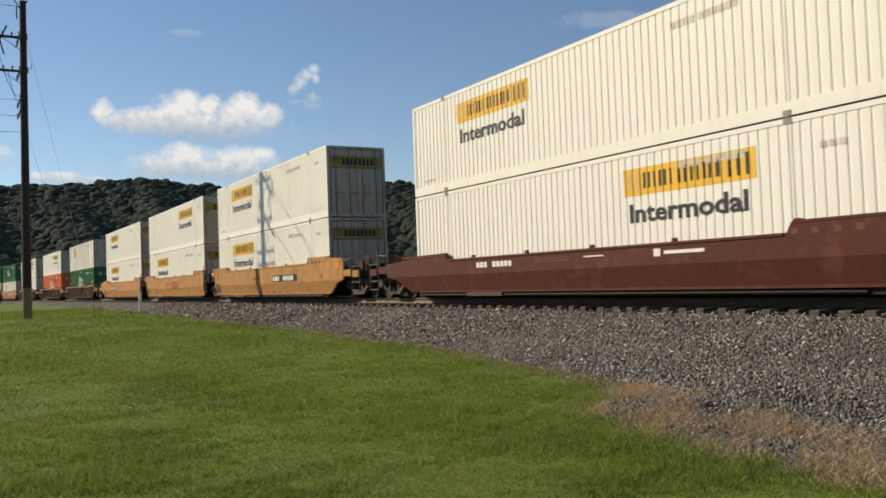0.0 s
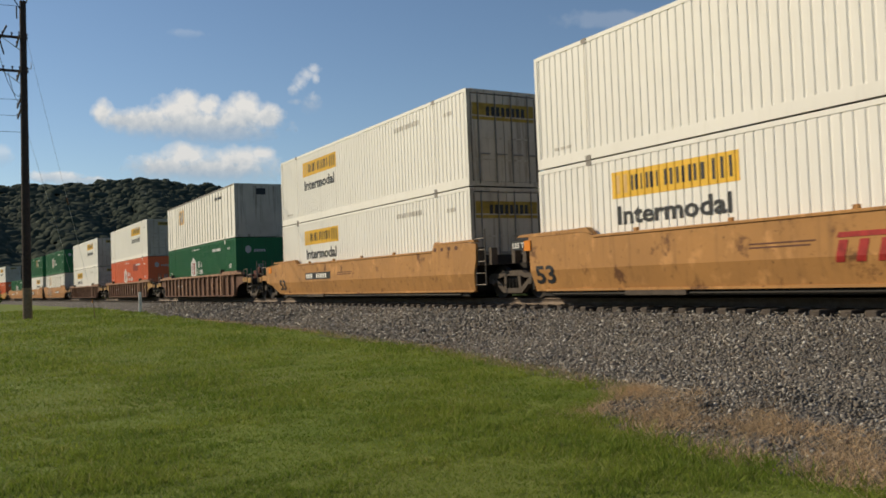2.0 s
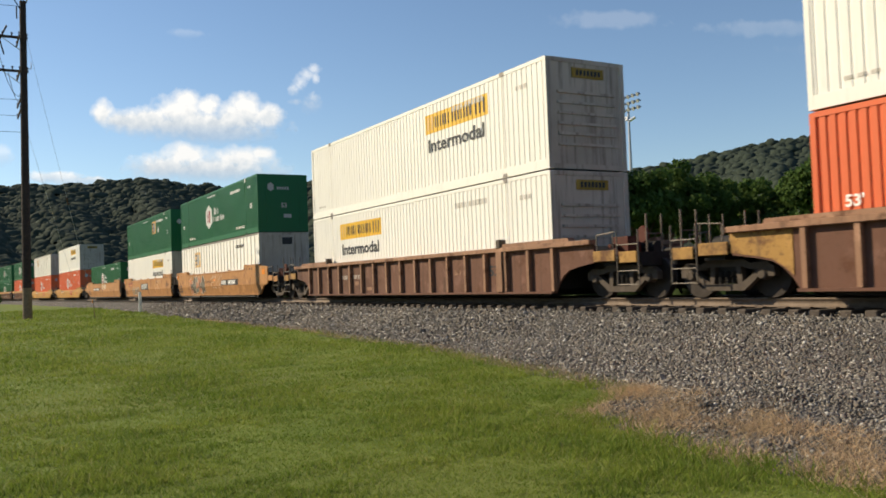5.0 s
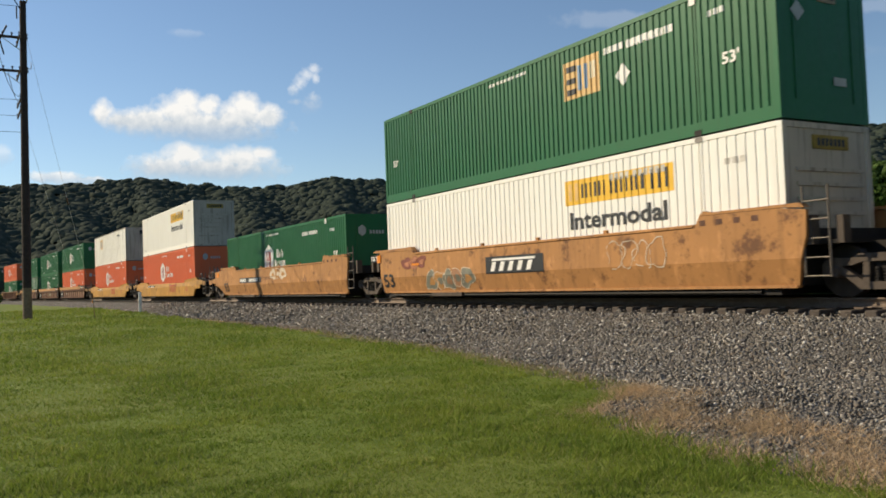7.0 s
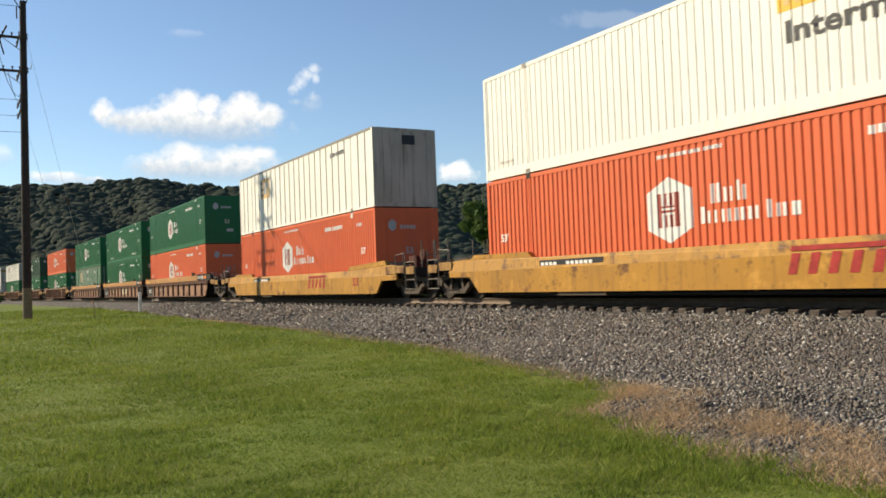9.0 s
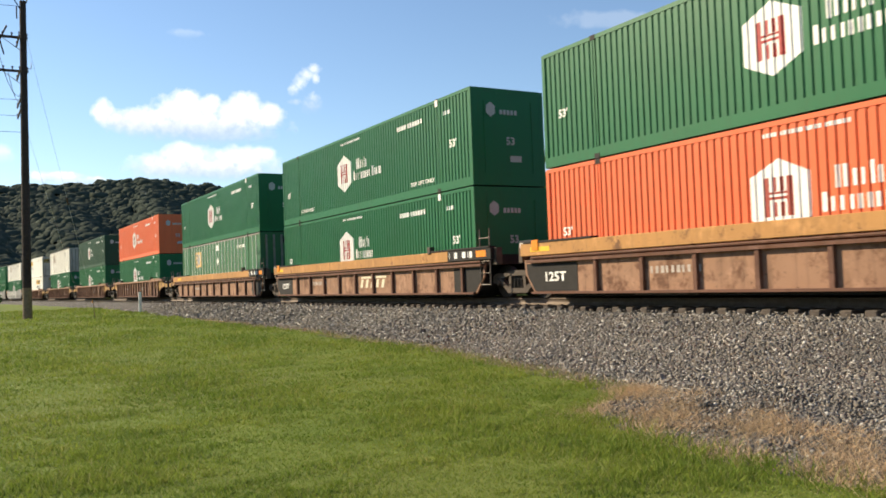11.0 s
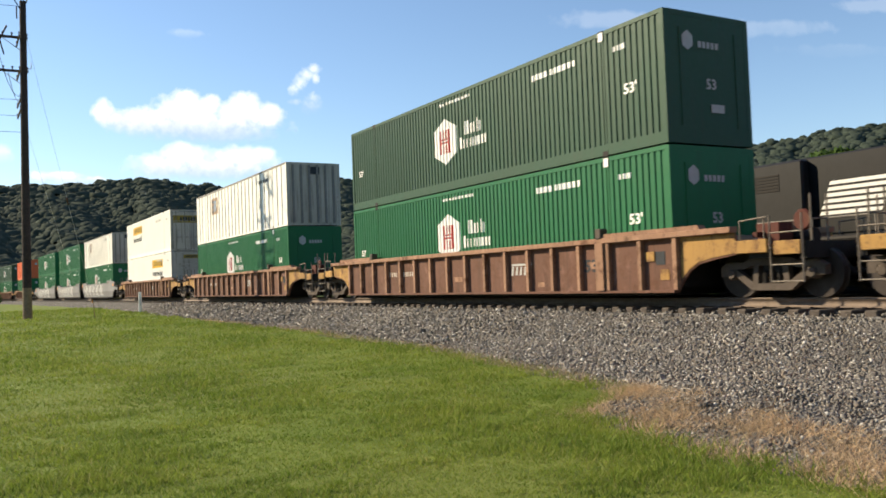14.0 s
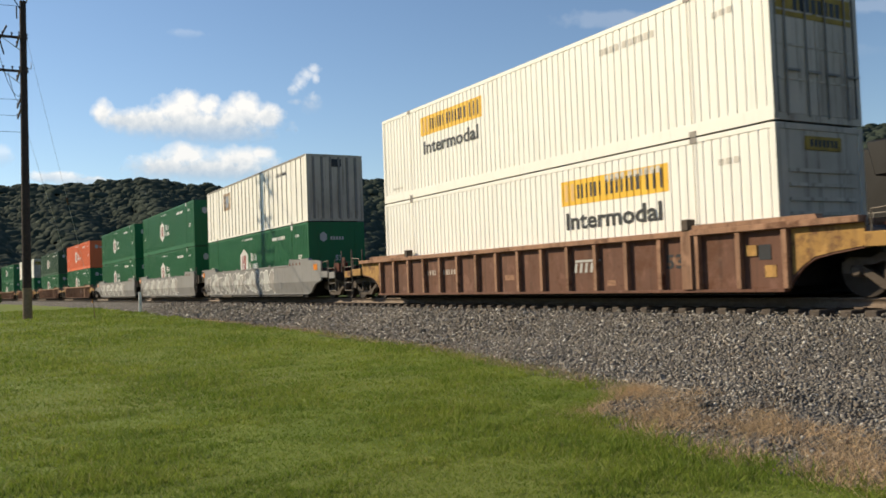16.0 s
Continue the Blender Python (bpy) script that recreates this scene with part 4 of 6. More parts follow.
def joint_end(root, front, accent, with_truck):
    """The inner end of a unit that shares a truck with its neighbour."""
    f = mirror(0, front)
    part("bulkhead", boxes(bx(f, 16.42, 16.50, -1.36, 1.36, 0.24, 1.25)), STEEL_DARK, root)
    part("joint_arm", boxes(bx(f, 16.5, 17.62, -0.42, 0.42, 0.60, 0.98), bx(f, 16.5, 17.2, -1.25, 1.25, 0.95, 1.02)), STEEL_DARK, root, "grimy articulated joint arm")
    part("joint_post", boxes(bx(f, 16.62, 16.78, -1.45, -1.25, 0.95, 1.46), bx(f, 17.2, 17.34, -1.4, -1.2, 0.95, 1.42), bx(f, 16.62, 16.78, 1.25, 1.45, 0.95, 1.46)), STEEL_DUSTY, root)
    if front:
        part("ladder", rods(*[((f(x), -1.46, 0.38), (f(x), -1.46, 1.96), 0.020) for x in (16.62, 17.12)], *[((f(16.62), -1.46, z), (f(17.12), -1.46, z), 0.015) for z in (0.40, 0.72, 1.05, 1.38, 1.70)]), GRAB_IRON, root, "steel ladder")
    else:
        plate = part("number_plate", boxes(bx(f, 16.60, 17.20, -1.47, -1.42, 1.28, 1.52)), M_BLACK, root, "black plate with a truck rating")
        label_words("125 T", f(17.18), f(16.66), 1.33, 1.47, M_WHITE, plate, y=-1.476)
        part("reflector", boxes(bx(f, 16.30, 16.56, -1.55, -1.515, 1.24, 1.50)), M_ORANGE, root, "orange reflector")
    if with_truck:
        truck(root, f(17.83))


def floor_part(root):
    part("well_floor", boxes((0.15, 16.0, -1.34, 1.34, 0.072, 0.30)), STEEL_DARK, root)
    part("centre_pipe", rods(((0.5, -1.37, 0.12), (15.6, -1.37, 0.12), 0.03), n=6), STEEL_DARK, root)
    part("under_step", boxes((3.2, 5.0, -1.44, -1.30, 0.09, 0.19)), STEEL_DUSTY, root)


def smooth_outline(rear_free, front_free, drop):
    """Side of a smooth-walled well, stepped up at its ends."""
    f = mirror(0, False)
    front = [(16.46, 0.22), (17.3, 0.62), (17.96, 0.74), (18.0, 1.52), (17.4, 1.58)] if front_free else [(16.42, 0.20), (16.70, 1.10), (16.72, 1.56)]
    rear = [(16.46, 0.22), (17.3, 0.62), (17.96, 0.74), (18.0, 1.46), (17.4, 1.50)] if rear_free else [(16.30, 0.20), (16.36, 0.8), (16.40, 1.60)]
    front = [(x, z - (drop if z > 1.2 else 0)) for x, z in front]
    pts = [(0.6, 0.20)] + front + [(16.15, 1.63 - drop), (14.30, 1.64 - drop), (14.20, 1.48 - drop), (2.25, 1.48 - drop), (2.0, 1.57 - drop), (0.1, 1.57 - drop)] + [(f(x), z - (drop if z > 1.2 else 0)) for x, z in rear[::-1]]
    return pts


def tuck(me):
    """Below the fold the smooth walls lean in towards the track."""
    for v in me.vertices:
        if v.co.z < 0.72:
            v.co.y -= math.copysign(0.13 * (0.72 - v.co.z) / 0.52, v.co.y)


def smooth_well(mat, label, rear_free, front_free, marks=None, accent=None):
    root = new("well_car")
    tagged(root, label, "well car", "well cars of the train")
    drop = 0.30 if mat is MAROON else 0.0
    pts = smooth_outline(rear_free, front_free, drop)
    for y0, y1 in ((-1.52, -1.44), (1.44, 1.52)):
        plate = slab(bmesh.new(), pts, y0, y1)
        bmesh.ops.bisect_plane(plate, geom=plate.verts[:] + plate.edges[:] + plate.faces[:], plane_co=(0, 0, 0.72), plane_no=(0, 0, 1))
        wall = part("side_wall", plate, mat, root, "smooth steel side wall with a fold")
        tuck(wall.data)
        so = -1 if y0 < 0 else 1
        part("top_lip", bevelled(boxes((2.3, 14.15, *sorted((so * 1.50, so * 1.545)), 1.42 - drop, 1.482 - drop)), 0.01), mat, wall)
        part("bottom_lip", boxes((0.3, 16.4, *sorted((so * 1.36, so * 1.425)), 0.195, 0.25)), mat, wall)
        part("guide_plate", slab(bmesh.new(), [(x, z - drop) for x, z in ((14.30, 1.642), (14.40, 1.73), (14.55, 1.69), (16.6, 1.69), (16.7, 1.60), (16.2, 1.635))], *sorted((so * 1.36, so * 1.53))), mat, root)
        part("guide_plate", slab(bmesh.new(), [(x, z - drop) for x, z in ((2.28, 1.50), (2.05, 1.68), (1.7, 1.67), (-0.6, 1.66), (-0.75, 1.60), (0.1, 1.575), (1.98, 1.575))], *sorted((so * 1.36, so * 1.53))), mat, root)
    for k in range(4):
        x = 3.6 + k * 2.6
        part("pad_eye", bevelled(boxes((x, x + 0.12, -1.50, -1.42, 1.48 - drop, 1.56 - drop)), 0.01), mat, root)
    floor_part(root)
    for front, free in ((True, front_free), (False, rear_free)):
        if free:
            free_end(root, front, mat, accent or mat)
            f = mirror(0, front)
            if mat is not MAROON:
                part("reflector", boxes(bx(f, 17.22, 17.62, -1.532, -1.522, 1.18, 1.42)), M_ORANGE, root, "orange reflector")
        else:
            joint_end(root, front, accent or mat, with_truck=front)
    if mat is not MAROON:
        label_words("53", 0.0, 0.78, 0.38, 0.84, M_BLACK, root, "black length mark", y=-1.530)
    part("notice_mark", boxes(*[(14.3 + k * 0.42, 14.45 + k * 0.42, -1.5245, -1.52, 1.44 - drop, 1.55 - drop) for k in range(4)]), BROWN, root)
    part("notice_mark", boxes((6.7, 8.1, -1.5245, -1.52, 1.00, 1.03), (6.7, 8.0, -1.5245, -1.52, 0.93, 0.96)), BROWN, root)
    if marks:
        marks(root)
    for ob in root.children_recursive:
        if ob.name.split(".")[0] in ("lettering", "graffiti", "number_mark", "owner_mark", "number_panel", "owner_panel", "notice_mark"):
            cut = bmesh.new()
            cut.from_mesh(ob.data)
            bmesh.ops.bisect_plane(cut, geom=cut.verts[:] + cut.edges[:] + cut.faces[:], plane_co=(0, 0, 0.72), plane_no=(0, 0, 1))
            cut.to_mesh(ob.data)
            cut.free()
            tuck(ob.data)
    return root


def number_panel(root, x0, x1, z0, z1, ink=None, back=None, y=-1.524):
    p = part("number_panel", boxes((x0, x1, y - 0.001, y + 0.006, z0, z1)), back or M_BLACK, root, "black number panel")
    k = (x1 - x0 - 0.16) / 13.5
    part("number_mark", boxes(*[(x0 + 0.08 + k * i, x0 + 0.08 + k * (i + 0.7), y - 0.005, y - 0.002, z0 + 0.05, z1 - 0.05) for i in (0, 1, 2, 3, 6, 7, 8, 9, 10, 11)]), ink or M_WHITE, p, "white bars of a number")


def owner_bars(root, x0, z0, h, w, ink, y=-1.524):
    """A comb of slanting plain strokes under one long bar, in the place of an owner's mark."""
    bm = bmesh.new()
    for k in range(5):
        a = x0 + k * w * 0.19
        slab(bm, [(a, z0), (a + w * 0.085, z0), (a + w * 0.135, z0 + h * 0.74), (a + w * 0.05, z0 + h * 0.74)], y - 0.003, y + 0.003)
    slab(bm, [(x0 + w * 0.03, z0 + h * 0.82), (x0 + w * 0.93, z0 + h * 0.82), (x0 + w * 0.95, z0 + h), (x0 + w * 0.05, z0 + h)], y - 0.003, y + 0.003)
    part("owner_mark", bm, ink, root, "strokes of an owner's mark")


def sprayed_swell(root, x0, x1, z0, z1, fills, edge, count, seed, y=-1.5235):
    """Sprayed graffiti: swollen overlapping shapes with a pale outline and no letters."""
    r = random.Random(seed)
    step = (x1 - x0) / count
    line = bmesh.new()
    for k in range(count):
        cx, cz = x0 + step * (k + 0.5), (z0 + z1) / 2 + r.uniform(-0.06, 0.06)
        rx, rz = step * r.uniform(0.56, 0.74), (z1 - z0) * r.uniform(0.42, 0.52)
        p, q, lean = r.uniform(0, 6.3), r.uniform(0, 6.3), r.uniform(-0.2, 0.3)
        ring = []
        for i in range(28):
            a = math.tau * i / 28
            g = 1 + 0.17 * math.sin(3 * a + p) + 0.09 * math.sin(5 * a + q)
            ring.append((cx + rx * g * math.cos(a) + lean * rz * math.sin(a), min(max(cz + rz * g * math.sin(a), z0), z1)))
        if fills:
            bm = bmesh.new()
            bm.faces.new([bm.verts.new((u, y - 0.0004 * k, w)) for u, w in ring])
            part("graffiti", bm, fills[k % len(fills)], root, "sprayed graffiti shape")
            bm = bmesh.new()
            bm.faces.new([bm.verts.new((cx + (u - cx) * 0.45 + 0.1 * rx, y - 0.0052, cz + (w - cz) * 0.40 - 0.08 * rz)) for u, w in ring])
            part("graffiti", bm, fills[(k + 1) % len(fills)], root, "sprayed graffiti shape")
        inner = [(cx + (u - cx) * 0.93, cz + (w - cz) * 0.93) for u, w in ring]
        for i in range(28):
            j = (i + 1) % 28
            if r.random() > 0.10:
                line.faces.new([line.verts.new((u, y - 0.0062, w)) for u, w in (ring[i], ring[j], inner[j], inner[i])])
    part("graffiti", line, edge, root, "pale sprayed outline")


def ribbed_well(mat, label, top_mat, yellow_ends, seed, numbers=True):
    """Single well with upright ribs, a broad top chord and arched ends."""
    root = new("well_car")
    tagged(root, label, "well car", "well cars of the train")
    r = random.Random(seed)
    f = mirror(0, False)
    arch = [(16.37, 0.14), (16.52, 0.36), (16.72, 0.56), (16.95, 0.69), (17.3, 0.76), (17.88, 0.84), (17.88, 1.36)]
    pts = [(0.5, 0.14)] + arch + [(f(x), z) for x, z in arch[::-1]]
    rib_xs = [-0.07 + 1.03 * k for k in range(17)]
    rib = mesh_of("rib", slab(bmesh.new(), [(-0.05, 0.20), (0.05, 0.20), (0.055, 1.26), (-0.055, 1.26)], -0.055, 0.055), top_mat)
    for so in (-1, 1):
        wall = part("side_wall", slab(bmesh.new(), pts, *sorted((so * 1.38, so * 1.44))), mat, root, "recessed steel side panels")
        for x in rib_xs:
            shared("rib", rib, wall, pose(x, so * 1.495, 0))
        part("bottom_chord", boxes((-0.22, 16.38, *sorted((so * 1.40, so * 1.56)), 0.135, 0.19)), mat, root)
        chord = bevelled(boxes((-1.74, 17.89, *sorted((so * 1.36, so * 1.58)), 1.26, 1.38)), 0.012)
        part("top_chord", chord, top_mat, root, "broad top chord with worn paint")
        for a, b in ((14.2, 17.1), (-0.9, 2.0)):
            part("guide_plate", slab(bmesh.new(), [(a, 1.385), (a + 0.05, 1.47), (b - 0.05, 1.47), (b, 1.385)], *sorted((so * 1.34, so * 1.54))), top_mat, root)
        if yellow_ends:
            for fr in (True, False):
                g = mirror(0, fr)
                q = [(16.50, 0.42), (16.72, 0.60), (16.95, 0.73), (17.3, 0.80), (17.90, 0.88), (17.90, 1.25), (16.50, 1.25)]
                part("end_panel", slab(bmesh.new(), [(g(x), z) for x, z in q], *sorted((so * 1.43, so * 1.455))), YELLOW_WORN, root, "worn yellow end panel")
        part("clamp", bevelled(boxes((14.02, 14.22, *sorted((so * 1.38, so * 1.60)), 1.36, 1.60)), 0.02), STEEL_DUSTY, root)
        part("clamp", bevelled(boxes((1.9, 2.1, *sorted((so * 1.38, so * 1.60)), 1.36, 1.58)), 0.02), STEEL_DUSTY, root)
    floor_part(root)
    free_end(root, True, mat, YELLOW_WORN)
    free_end(root, False, mat, YELLOW_WORN)
    part("jacking_post", boxes((14.0, 14.26, -1.60, -1.44, 0.20, 1.27)), top_mat, root, "broad jacking post")
    label_words("53", 13.42, 13.92, 0.62, 0.92, M_BLACK, root, "length mark", y=-1.446)
    if yellow_ends:
        part("brake_panel", boxes((15.5, 15.75, -1.47, -1.442, 0.80, 1.0), (15.9, 16.15, -1.452, -1.442, 0.40, 0.62)), YELLOW_WORN, root)
        part("opening", boxes((15.78, 16.05, -1.448, -1.442, 0.72, 1.0)), M_BLACK, root)
    part("number_mark", boxes(*[(3.15 + k * 0.15 + (0.4 if k > 3 else 0), 3.21 + k * 0.15 + (0.4 if k > 3 else 0) + 0.02 * (k % 3), -1.447, -1.441, 0.73, 0.88) for k in range(10)]), FADED_INK, root, "faded bars of a number")
    if yellow_ends:
        owner_bars(root, 10.4, 0.62, 0.30, 1.0, M_END, y=-1.445)
    for k in range(3):
        x = rib_xs[r.randrange(2, 15)] + 0.3
        part("scuff", boxes((x, x + r.uniform(0.2, 0.5), -1.4445, -1.441, 0.3 + 0.2 * k, 0.42 + 0.22 * k)), BROWN_PALE, root)
    return root


def boat_well(mat, label, marks, seed):
    """Low yellow well with a folded rim and raked ends."""
    root = new("well_car")
    tagged(root, label, "well car", "well cars of the train")
    f = mirror(0, False)
    end = [(16.48, 0.18), (16.92, 0.62), (18.06, 0.64), (18.09, 1.12), (17.25, 1.16)]
    low = [(0.5, 0.18)] + end[:3] + [(18.08, 0.78)] + [(f(18.08), 0.78)] + [(f(x), z) for x, z in end[2::-1]]
    for so in (-1, 1):
        wall = part("side_wall", slab(bmesh.new(), low, *sorted((so * 1.43, so * 1.50))), mat, root, "smooth yellow side wall")
        bm = bmesh.new()
        a = [(f(18.08), 0.78), (18.08, 0.78), (18.09, 1.12), (17.25, 1.15), (13.9, 1.04), (2.4, 1.06), (f(17.25), 1.14), (f(18.09), 1.10)]
        slab(bm, a, *sorted((so * 1.40, so * 1.45)))
        for v in bm.verts:
            if v.co.z < 0.9:
                v.co.y += so * 0.05
        part("rim", bm, mat, root, "sloping worn rim")
        part("guide_plate", slab(bmesh.new(), [(13.95, 1.05), (14.1, 1.20), (17.1, 1.32), (17.25, 1.16)], *sorted((so * 1.32, so * 1.44))), mat, root)
        part("guide_plate", slab(bmesh.new(), [(2.2, 1.06), (2.0, 1.22), (-0.6, 1.24), (-0.8, 1.12)], *sorted((so * 1.32, so * 1.44))), mat, root)
    floor_part(root)
    free_end(root, True, mat, YELLOW_WORN)
    free_end(root, False, mat, YELLOW_WORN)
    part("end_box", bevelled(boxes((17.30, 18.05, -1.52, -1.44, 0.82, 1.10)), 0.015), YELLOW_WORN, root, "grey-worn end panel")
    label_words("53", 14.5, 15.0, 0.48, 0.78, M_RED, root, "faded red length mark", y=-1.503)
    number_panel(root, 2.57, 5.0, 0.79, 0.97, M_WHITE, M_BLACK, y=-1.490)
    owner_bars(root, 9.93, 0.44, 0.50, 2.1, M_RED, y=-1.504)
    return root


def chord_well(label, rear_free, front_free, orange_len):
    """Brown articulated unit: orange top chord, pipe run, low ribbed wall."""
    root = new("well_car")
    tagged(root, label, "well car", "well cars of the train")
    x0, x1 = (-1.9 if rear_free else -0.95), (17.9 if front_free else 17.25)
    rib = mesh_of("rib", slab(bmesh.new(), [(-0.05, 0.18), (0.05, 0.18), (0.05, 0.92), (-0.05, 0.92)], -0.05, 0.05), BROWN)
    for so in (-1, 1):
        wall = part("side_wall", slab(bmesh.new(), [(-0.5, 0.14), (16.3, 0.14), (16.75, 0.62), (16.8, 1.0), (-0.9, 1.0), (-0.85, 0.62)], *sorted((so * 1.38, so * 1.43))), BROWN_PALE, root, "rusty brown side panels")
        for k in range(0 if rear_free else 1, 11):
            shared("rib", rib, wall, pose(0.45 + 1.52 * k, so * 1.47, 0))
        part("bottom_chord", boxes((-0.5, 16.3, *sorted((so * 1.40, so * 1.54)), 0.135, 0.19)), BROWN, root)
        part("middle_chord", boxes((x0 + 0.3, x1 - 0.5, *sorted((so * 1.40, so * 1.55)), 0.92, 0.99)), BROWN, root)
        part("pipe", rods(((x0 + 0.4, so * 1.47, 1.05), (x1 - 0.6, so * 1.47, 1.05), 0.035), n=8), BROWN, root, "long brake pipe")
        part("top_chord", bevelled(boxes((x0, 14.9, *sorted((so * 1.34, so * 1.52)), 1.10, 1.42)), 0.012), TAN, root, "orange top chord")
        part("end_chord", bevelled(boxes((14.9, x1, *sorted((so * 1.34, so * 1.52)), 1.10, 1.42)), 0.012), STEEL_DARK, root, "black end of the top chord")
        part("guide_plate", boxes((13.8, 17.2, *sorted((so * 1.30, so * 1.54)), 1.425, 1.47)), STEEL_DARK, root)
        part("guide_plate", boxes((-0.8, 1.9, *sorted((so * 1.30, so * 1.54)), 1.425, 1.47)), STEEL_DARK, root)
        part("clamp", bevelled(boxes((13.7, 13.9, *sorted((so * 1.38, so * 1.56)), 1.38, 1.60)), 0.02), STEEL_DUSTY, root)
    for k, (a, w) in enumerate(((15.0, 0.03), (15.3, 0.16), (15.75, 0.18), (16.05, 0.03), (16.15, 0.14))):
        part("notice", boxes((a, a + w, -1.527, -1.521, 1.18, 1.36)), M_WHITE, root)
    part("reflector", boxes((16.5, 17.0, -1.527, -1.521, 1.18, 1.36)), M_ORANGE, root, "orange reflector")
    part("reflector", boxes((-0.5, 0.3, -1.527, -1.521, 1.20, 1.32)), M_YELLOW, root, "yellow reflector strip")
    if not rear_free:
        p = part("end_panel", slab(bmesh.new(), [(-0.45, 0.20), (1.25, 0.20), (1.25, 0.90), (-0.80, 0.90), (-0.78, 0.62)], -1.440, -1.432), STEEL_DARK, root, "black end panel with a truck rating")
        label_words("125T", 0.0, 0.82, 0.44, 0.68, M_WHITE, p, y=-1.444)
    if not front_free:
        part("end_panel", slab(bmesh.new(), [(15.1, 0.20), (16.25, 0.20), (16.7, 0.64), (16.7, 0.90), (15.1, 0.90)], -1.440, -1.432), STEEL_DARK, root, "black end panel")
    floor_part(root)
    for front, free in ((True, front_free), (False, rear_free)):
        if free:
            free_end(root, front, BROWN, YELLOW_WORN)
        else:
            joint_end(root, front, TAN, with_truck=front)
    if not (rear_free or front_free):
        owner_bars(root, 8.38, 0.40, 0.40, 2.3, M_POSTER, y=-1.436)
    part("number_mark", boxes(*[(3.7 + k * 0.15, 3.76 + k * 0.15 + 0.02 * (k % 3), -1.436, -1.431, 0.55, 0.70) for k in range(10)]), FADED_INK, root, "faded bars of a number")
    return root



# ---- the train, from its leading car back ----
# first place of each unit's container, trailing end, at the clip's start
UNIT_X = [-24.15, -47.70, -67.17, -86.68, -110.30, -133.78, -157.4, -180.9, -200.2, -219.95, -243.55, -267.05, -290.5, -310.1, -329.8,
          -353.25, -376.95, -400.35, -424.0, -447.55, -467.05, -486.6, -510.1, -533.6, -557.1, -580.6]
moving = []                        # (thing, place at the start, height)


def load(unit, car, lower=None, upper=None):
    x = UNIT_X[unit]
    moving.append((car, x, 0.0))
    if lower:
        moving.append((lower, x, 0.36))
    if upper:
        moving.append((upper, x, 0.36 + HC + 0.012))


def again(thing):
    return copy_thing(thing, Matrix())


# kinds of container
jb_left = jb(2.75)
jb_right = jb(9.82)
jb_right_ribs = jb(9.82, "ribs", sign="panel")
jb_left_ribs = jb(2.75, "ribs", sign="panel")
jb_right_band = jb(9.82, "ribs")
hub_green = hub(GREEN, M_RED, "green ribbed steel container with a white six-sided badge")
hub_green_wide = hub(GREEN, M_RED, "green ribbed steel container with a white badge and long name", wide=True)
hub_orange = hub(ORANGE, M_PATCH, "orange ribbed steel container with a white six-sided badge", wide=True)
hub_orange_patch = hub(ORANGE, M_PATCH, "orange ribbed container with a darker repaint patch", wide=True, patch=True)
hub_dark = hub(GREEN_DARK, M_RED, "faded dark green ribbed container with a white badge")
emp_white = emp(WHITE, POST_GREY, "white panelled container with dark upright ribs and a tan square")
emp_white_seams = emp(WHITE, SEAM, "white panelled container with pale upright seams and a tan square")
emp_white_old = emp(WHITE_OLD, POST_GREY, "stained old white panelled container with dark upright ribs", end="uprights")
emp_green = emp(GREEN, None, "green ribbed container with a tan square and white diamond", x0=9.95, style=HUB, end="smooth", diamond=True)
emp_pale = emp(GREEN_PALE, M_WHITE, "pale green panelled container with whitish upright ribs", diamond=True, end="uprights")


def fec_marks(root):
    part("number_mark", boxes(*[(3.9 + k * 0.19 + (0.25 if k > 2 else 0), 4.05 + k * 0.19 + (0.25 if k > 2 else 0), -1.5265, -1.521, 0.88, 1.03) for k in range(8)]), M_WHITE, root, "white bars of a number")
    part("notice_mark", boxes((8.6, 9.3, -1.5265, -1.521, 0.98, 1.01), (10.9, 11.1, -1.5265, -1.521, 0.90, 1.06), (11.2, 12.3, -1.5265, -1.521, 0.94, 1.01)), M_WHITE, root, "small white bars")


maroon_well = smooth_well(MAROON, "maroon smooth-sided steel well car", True, True, fec_marks)
load(0, maroon_well, jb_right, jb_left)

three_a = smooth_well(TAN, "tan smooth-sided articulated well car, leading unit", False, True, lambda root: number_panel(root, 9.77, 12.99, 0.77, 1.07))
three_b = smooth_well(TAN, "tan smooth-sided articulated well car, middle unit", False, False, lambda root: owner_bars(root, 8.45, 0.62, 0.50, 2.0, M_RED))
three_c = smooth_well(TAN, "tan smooth-sided articulated well car, trailing unit", True, False, lambda root: number_panel(root, 3.3, 6.0, 0.80, 1.08))
load(1, three_a, again(jb_left), again(jb_left))
load(2, three_b, again(jb_left), jb_right_band)
load(3, three_c, again(jb_left), again(jb_left))

brown_single = ribbed_well(BROWN, "rust-brown ribbed single well car", BROWN_PALE, False, 3)
load(4, brown_single, hub_green, emp_white)
brown_yellow = ribbed_well(BROWN, "rust-brown ribbed well car with yellow ends", BROWN_PALE, True, 5)
load(5, brown_yellow, hub_orange_patch, jb_right_ribs)
load(6, again(brown_single), again(jb_left_ribs), again(jb_right_ribs))


